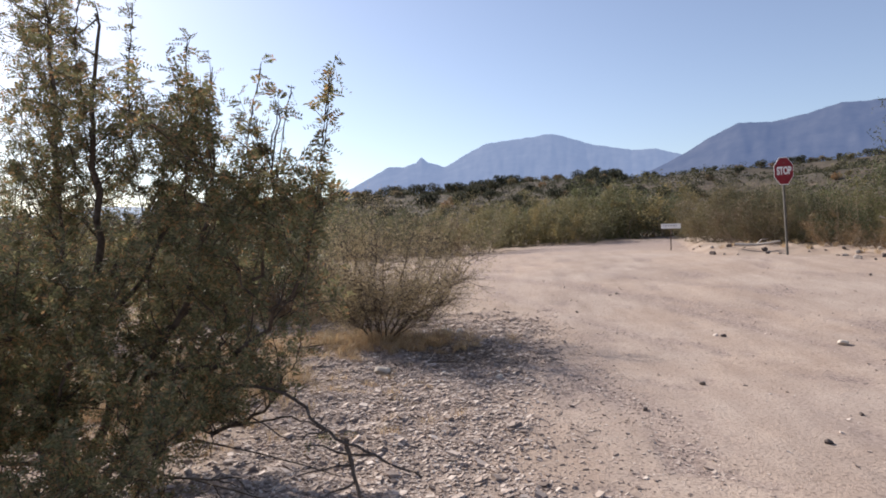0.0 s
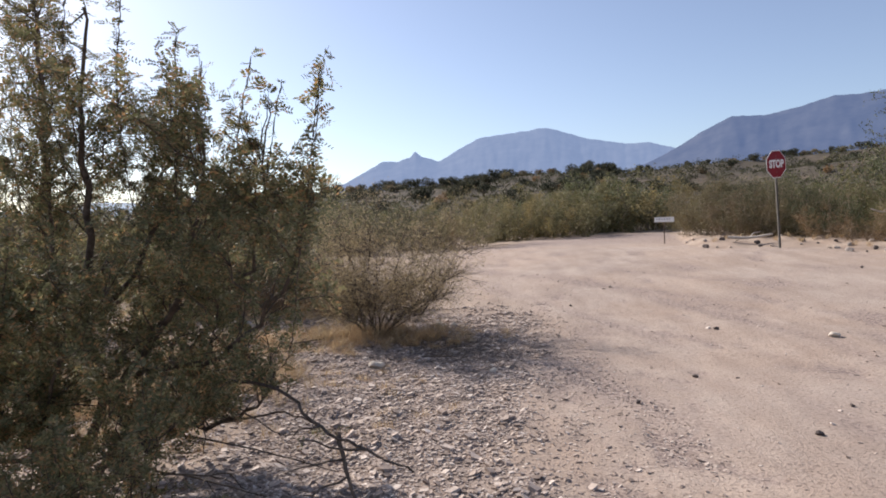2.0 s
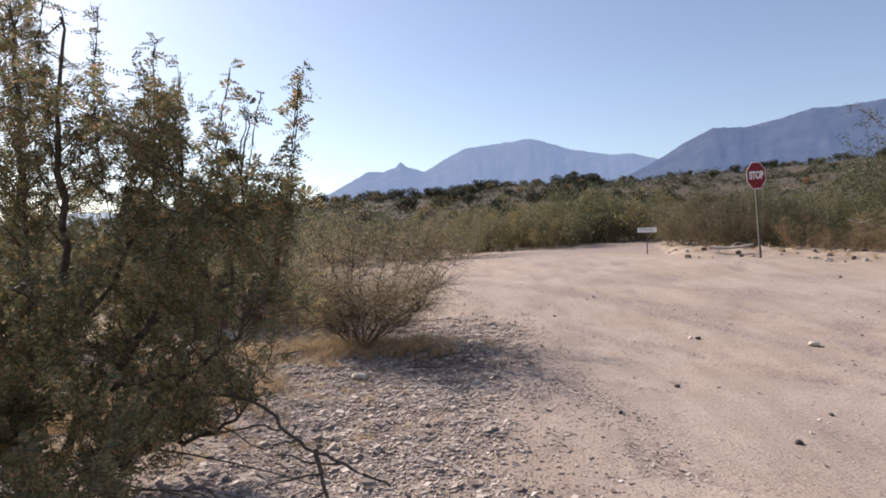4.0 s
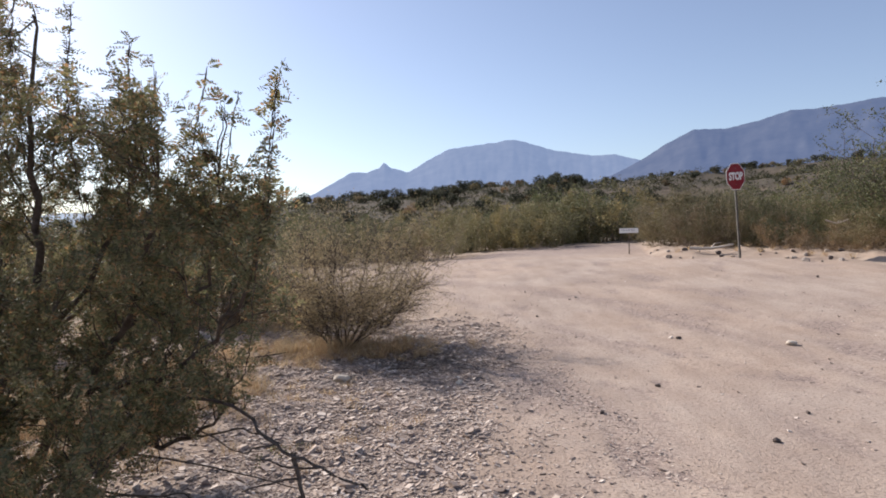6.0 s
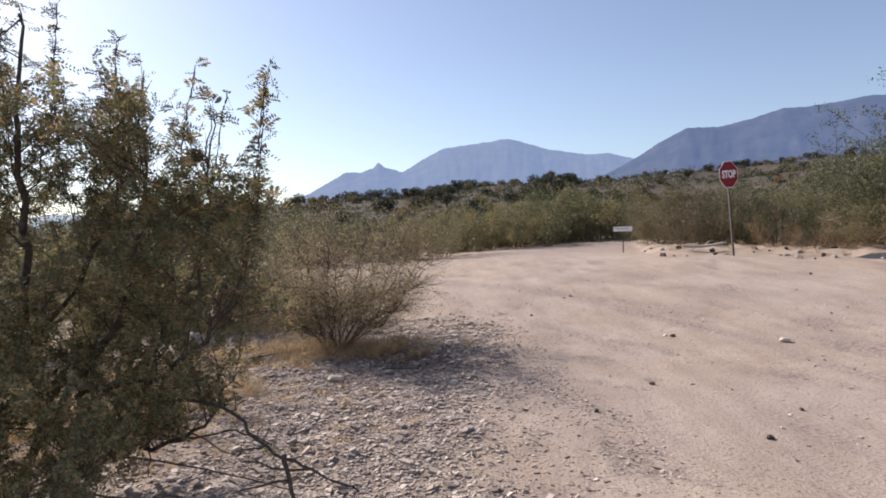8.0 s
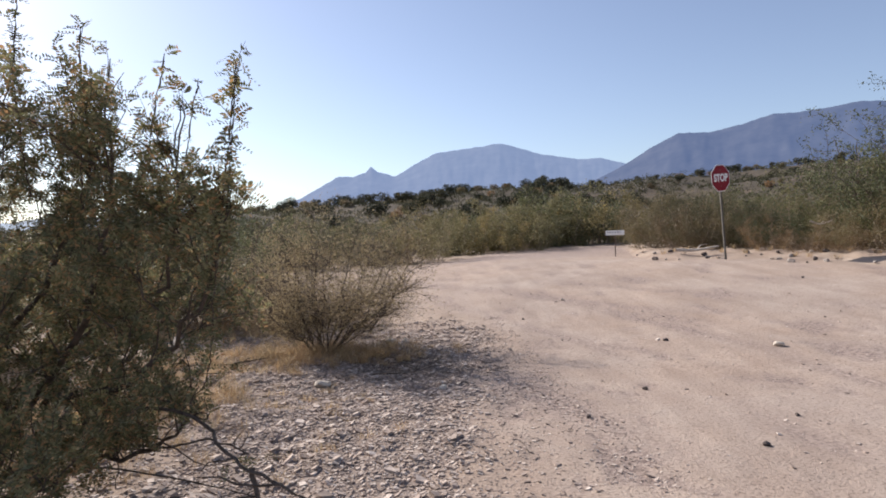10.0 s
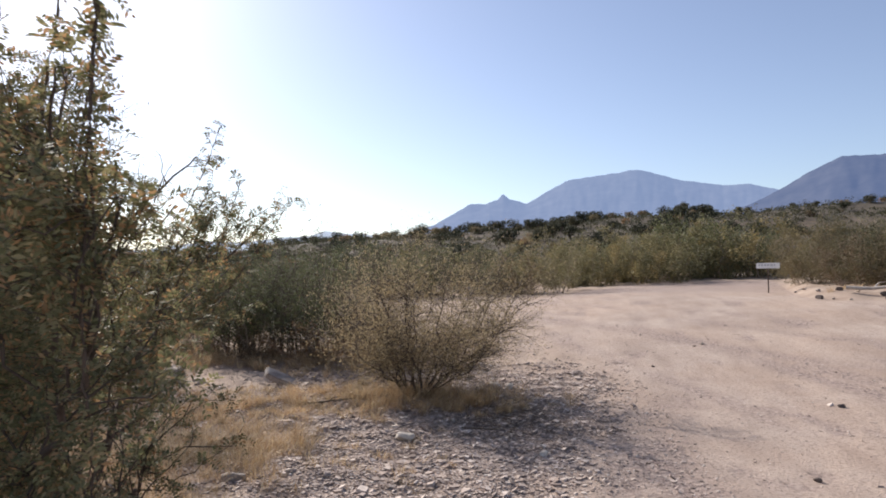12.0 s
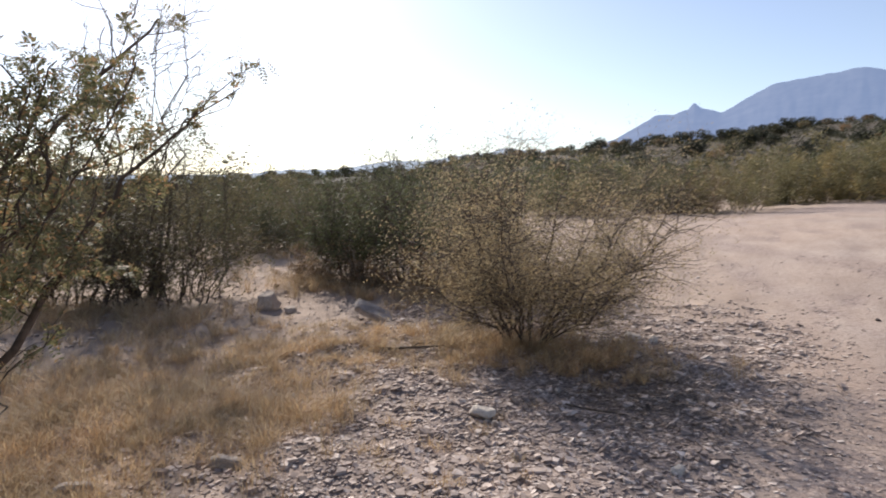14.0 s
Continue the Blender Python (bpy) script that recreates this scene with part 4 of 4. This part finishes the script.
# ---- gravel and grass, past counting ----
def gravel():
    rng = np.random.default_rng(3)
    bm = bmesh.new()
    bmesh.ops.create_cube(bm, size=0.8)
    bmesh.ops.triangulate(bm, faces=bm.faces[:])
    bv = np.array([v.co[:] for v in bm.verts])
    bf = np.array([[v.index for v in f.verts] for f in bm.faces])
    bm.free()
    n = 200000
    near = np.arange(n) < 0.6 * n
    x = np.where(near, rng.uniform(-3.0, 1.8, n), rng.uniform(-6, 7, n))
    y = np.where(near, rng.uniform(1.2, 10.3, n), -2.0 + 15.6 * rng.uniform(0, 1, n) ** 1.15)
    lots = np.clip(gravel_mask(x, y), 0, 1)
    road = road_mask(x, y)
    keep = rng.uniform(0, 1, n) < np.maximum(lots * 0.95, np.where(road > 0.5, 0.05 + 0.36 * rut_mask(x, y), 0.4))
    x, y, road = x[keep], y[keep], road[keep]
    n = len(x)
    s = np.exp(rng.normal(math.log(0.015), 0.5, n)) * np.where(road > 0.5, 0.7, 1.0)
    s = np.clip(s, 0.008, 0.075)
    verts = bv[None] * (1 + rng.uniform(-0.38, 0.38, (n, len(bv), 3)))
    verts = verts * (s[:, None] * np.stack([rng.uniform(0.7, 1.5, n), rng.uniform(0.7, 1.2, n), rng.uniform(0.25, 0.55, n)], 1))[:, None, :]
    a = rng.uniform(0, 6.28, n)
    c, d = np.cos(a)[:, None], np.sin(a)[:, None]
    vx, vy, vz = verts[..., 0] * c - verts[..., 1] * d, verts[..., 0] * d + verts[..., 1] * c, verts[..., 2]
    tilt = rng.normal(0, 0.3, (n, 1))
    vz = vz + vx * tilt
    v = np.stack([vx + x[:, None], vy + y[:, None], vz + (height(x, y) + s * 0.12)[:, None]], -1)
    f = (bf[None] + (np.arange(n) * len(bv))[:, None, None]).reshape(-1, 3)
    tagged(new("gravel", mesh_from("gravel", v, f, GRAVEL, True)), "loose grey and pinkish gravel stones on the roadside", "gravel", kind="stuff")


def grass():
    rng = np.random.default_rng(9)
    tufts = []

    def patch(cx, cy, rx, ry, n, tall):
        t = rng.normal(size=(n, 2)) * 0.5
        for a, b in t:
            tufts.append((cx + a * rx, cy + b * ry, tall * rng.uniform(0.5, 1.2)))

    patch(-1.95, 6.1, 0.75, 0.7, 130, 0.2)
    patch(-2.9, 5.6, 1.1, 1.0, 300, 0.2)
    patch(-3.8, 6.0, 1.2, 1.0, 160, 0.2)
    patch(-2.6, 7.6, 1.3, 0.8, 120, 0.15)
    patch(-3.2, 7.0, 1.4, 0.9, 170, 0.16)
    patch(-2.2, 4.7, 0.8, 0.6, 60, 0.16)
    patch(-0.8, 7.95, 1.0, 0.6, 110, 0.2)
    patch(-0.2, 8.0, 0.8, 0.6, 50, 0.18)
    patch(-1.6, 8.4, 1.2, 0.7, 90, 0.18)
    patch(-3.0, 10.2, 2.0, 0.8, 130, 0.25)
    patch(-4.6, 10.4, 0.5, 0.8, 50, 0.3)
    patch(-5.5, 7.9, 1.5, 0.8, 130, 0.25)
    patch(-0.9, 6.4, 0.6, 1.0, 18, 0.09)
    patch(-0.3, 5.0, 0.5, 1.2, 14, 0.1)
    patch(-6.5, 14, 2.5, 3, 90, 0.3)
    for az in np.arange(24, 46, 0.9):
        x, y = polar(az, float(far_edge(az)) + rng.uniform(0.8, 2.2))
        tufts.append((x, y, 0.2))
    tufts = np.array(tufts)
    tufts = tufts[road_mask(tufts[:, 0], tufts[:, 1]) < 0.5]
    k = 44
    c = np.repeat(tufts, k, 0)
    n = len(c)
    a = rng.uniform(0, 6.28, n)
    p = np.stack([c[:, 0] + rng.normal(0, 0.035, n), c[:, 1] + rng.normal(0, 0.035, n)], 1)
    p = np.concatenate([p, height(p[:, 0], p[:, 1])[:, None] - 0.01], 1)
    lean = np.stack([np.cos(a), np.sin(a), np.zeros(n)], 1) * rng.uniform(0.2, 1.7, (n, 1))
    h = (0.82 * c[:, 2] * rng.uniform(0.4, 1.15, n))[:, None]
    tip = p + (lean + np.array([0, 0, 1.0])) * h
    mid = p + (lean * 0.35 + np.array([0, 0, 0.6])) * h
    w = np.stack([-np.sin(a), np.cos(a), np.zeros(n)], 1) * rng.uniform(0.0007, 0.0016, (n, 1)) * (0.6 + 0.14 * np.hypot(c[:, 0], c[:, 1]))[:, None]
    v = np.stack([p - w * 0.6, mid - w, tip, mid + w], 1).reshape(-1, 3)
    tagged(new("dry_grass", quads_mesh("dry_grass", v, GRASS)), "straw-coloured dry grass tufts among the stones", "grass", kind="stuff")


def litter():
    """Dark fallen twigs and leaf scraps past counting, under and beside the khaki shrub, added to darken its cast
    shadow.
    """
    rng = np.random.default_rng(21)
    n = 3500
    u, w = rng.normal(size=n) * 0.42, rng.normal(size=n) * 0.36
    # the patch runs down the shrub's shadow, away from the sun
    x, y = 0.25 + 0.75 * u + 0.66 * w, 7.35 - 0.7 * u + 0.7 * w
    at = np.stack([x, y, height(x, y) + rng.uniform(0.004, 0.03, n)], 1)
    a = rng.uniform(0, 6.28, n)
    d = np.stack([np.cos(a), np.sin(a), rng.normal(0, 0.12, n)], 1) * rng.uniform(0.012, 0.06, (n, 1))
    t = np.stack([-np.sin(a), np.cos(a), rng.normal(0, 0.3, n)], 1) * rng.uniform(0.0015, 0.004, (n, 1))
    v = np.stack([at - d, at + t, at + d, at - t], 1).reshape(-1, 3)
    tagged(new("shadow_twig_litter", quads_mesh("shadow_twig_litter", v, BARK)), "dark fallen twigs and leaf scraps deepening the shadow below the shrub", "litter", kind="stuff")


gravel()
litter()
grass()
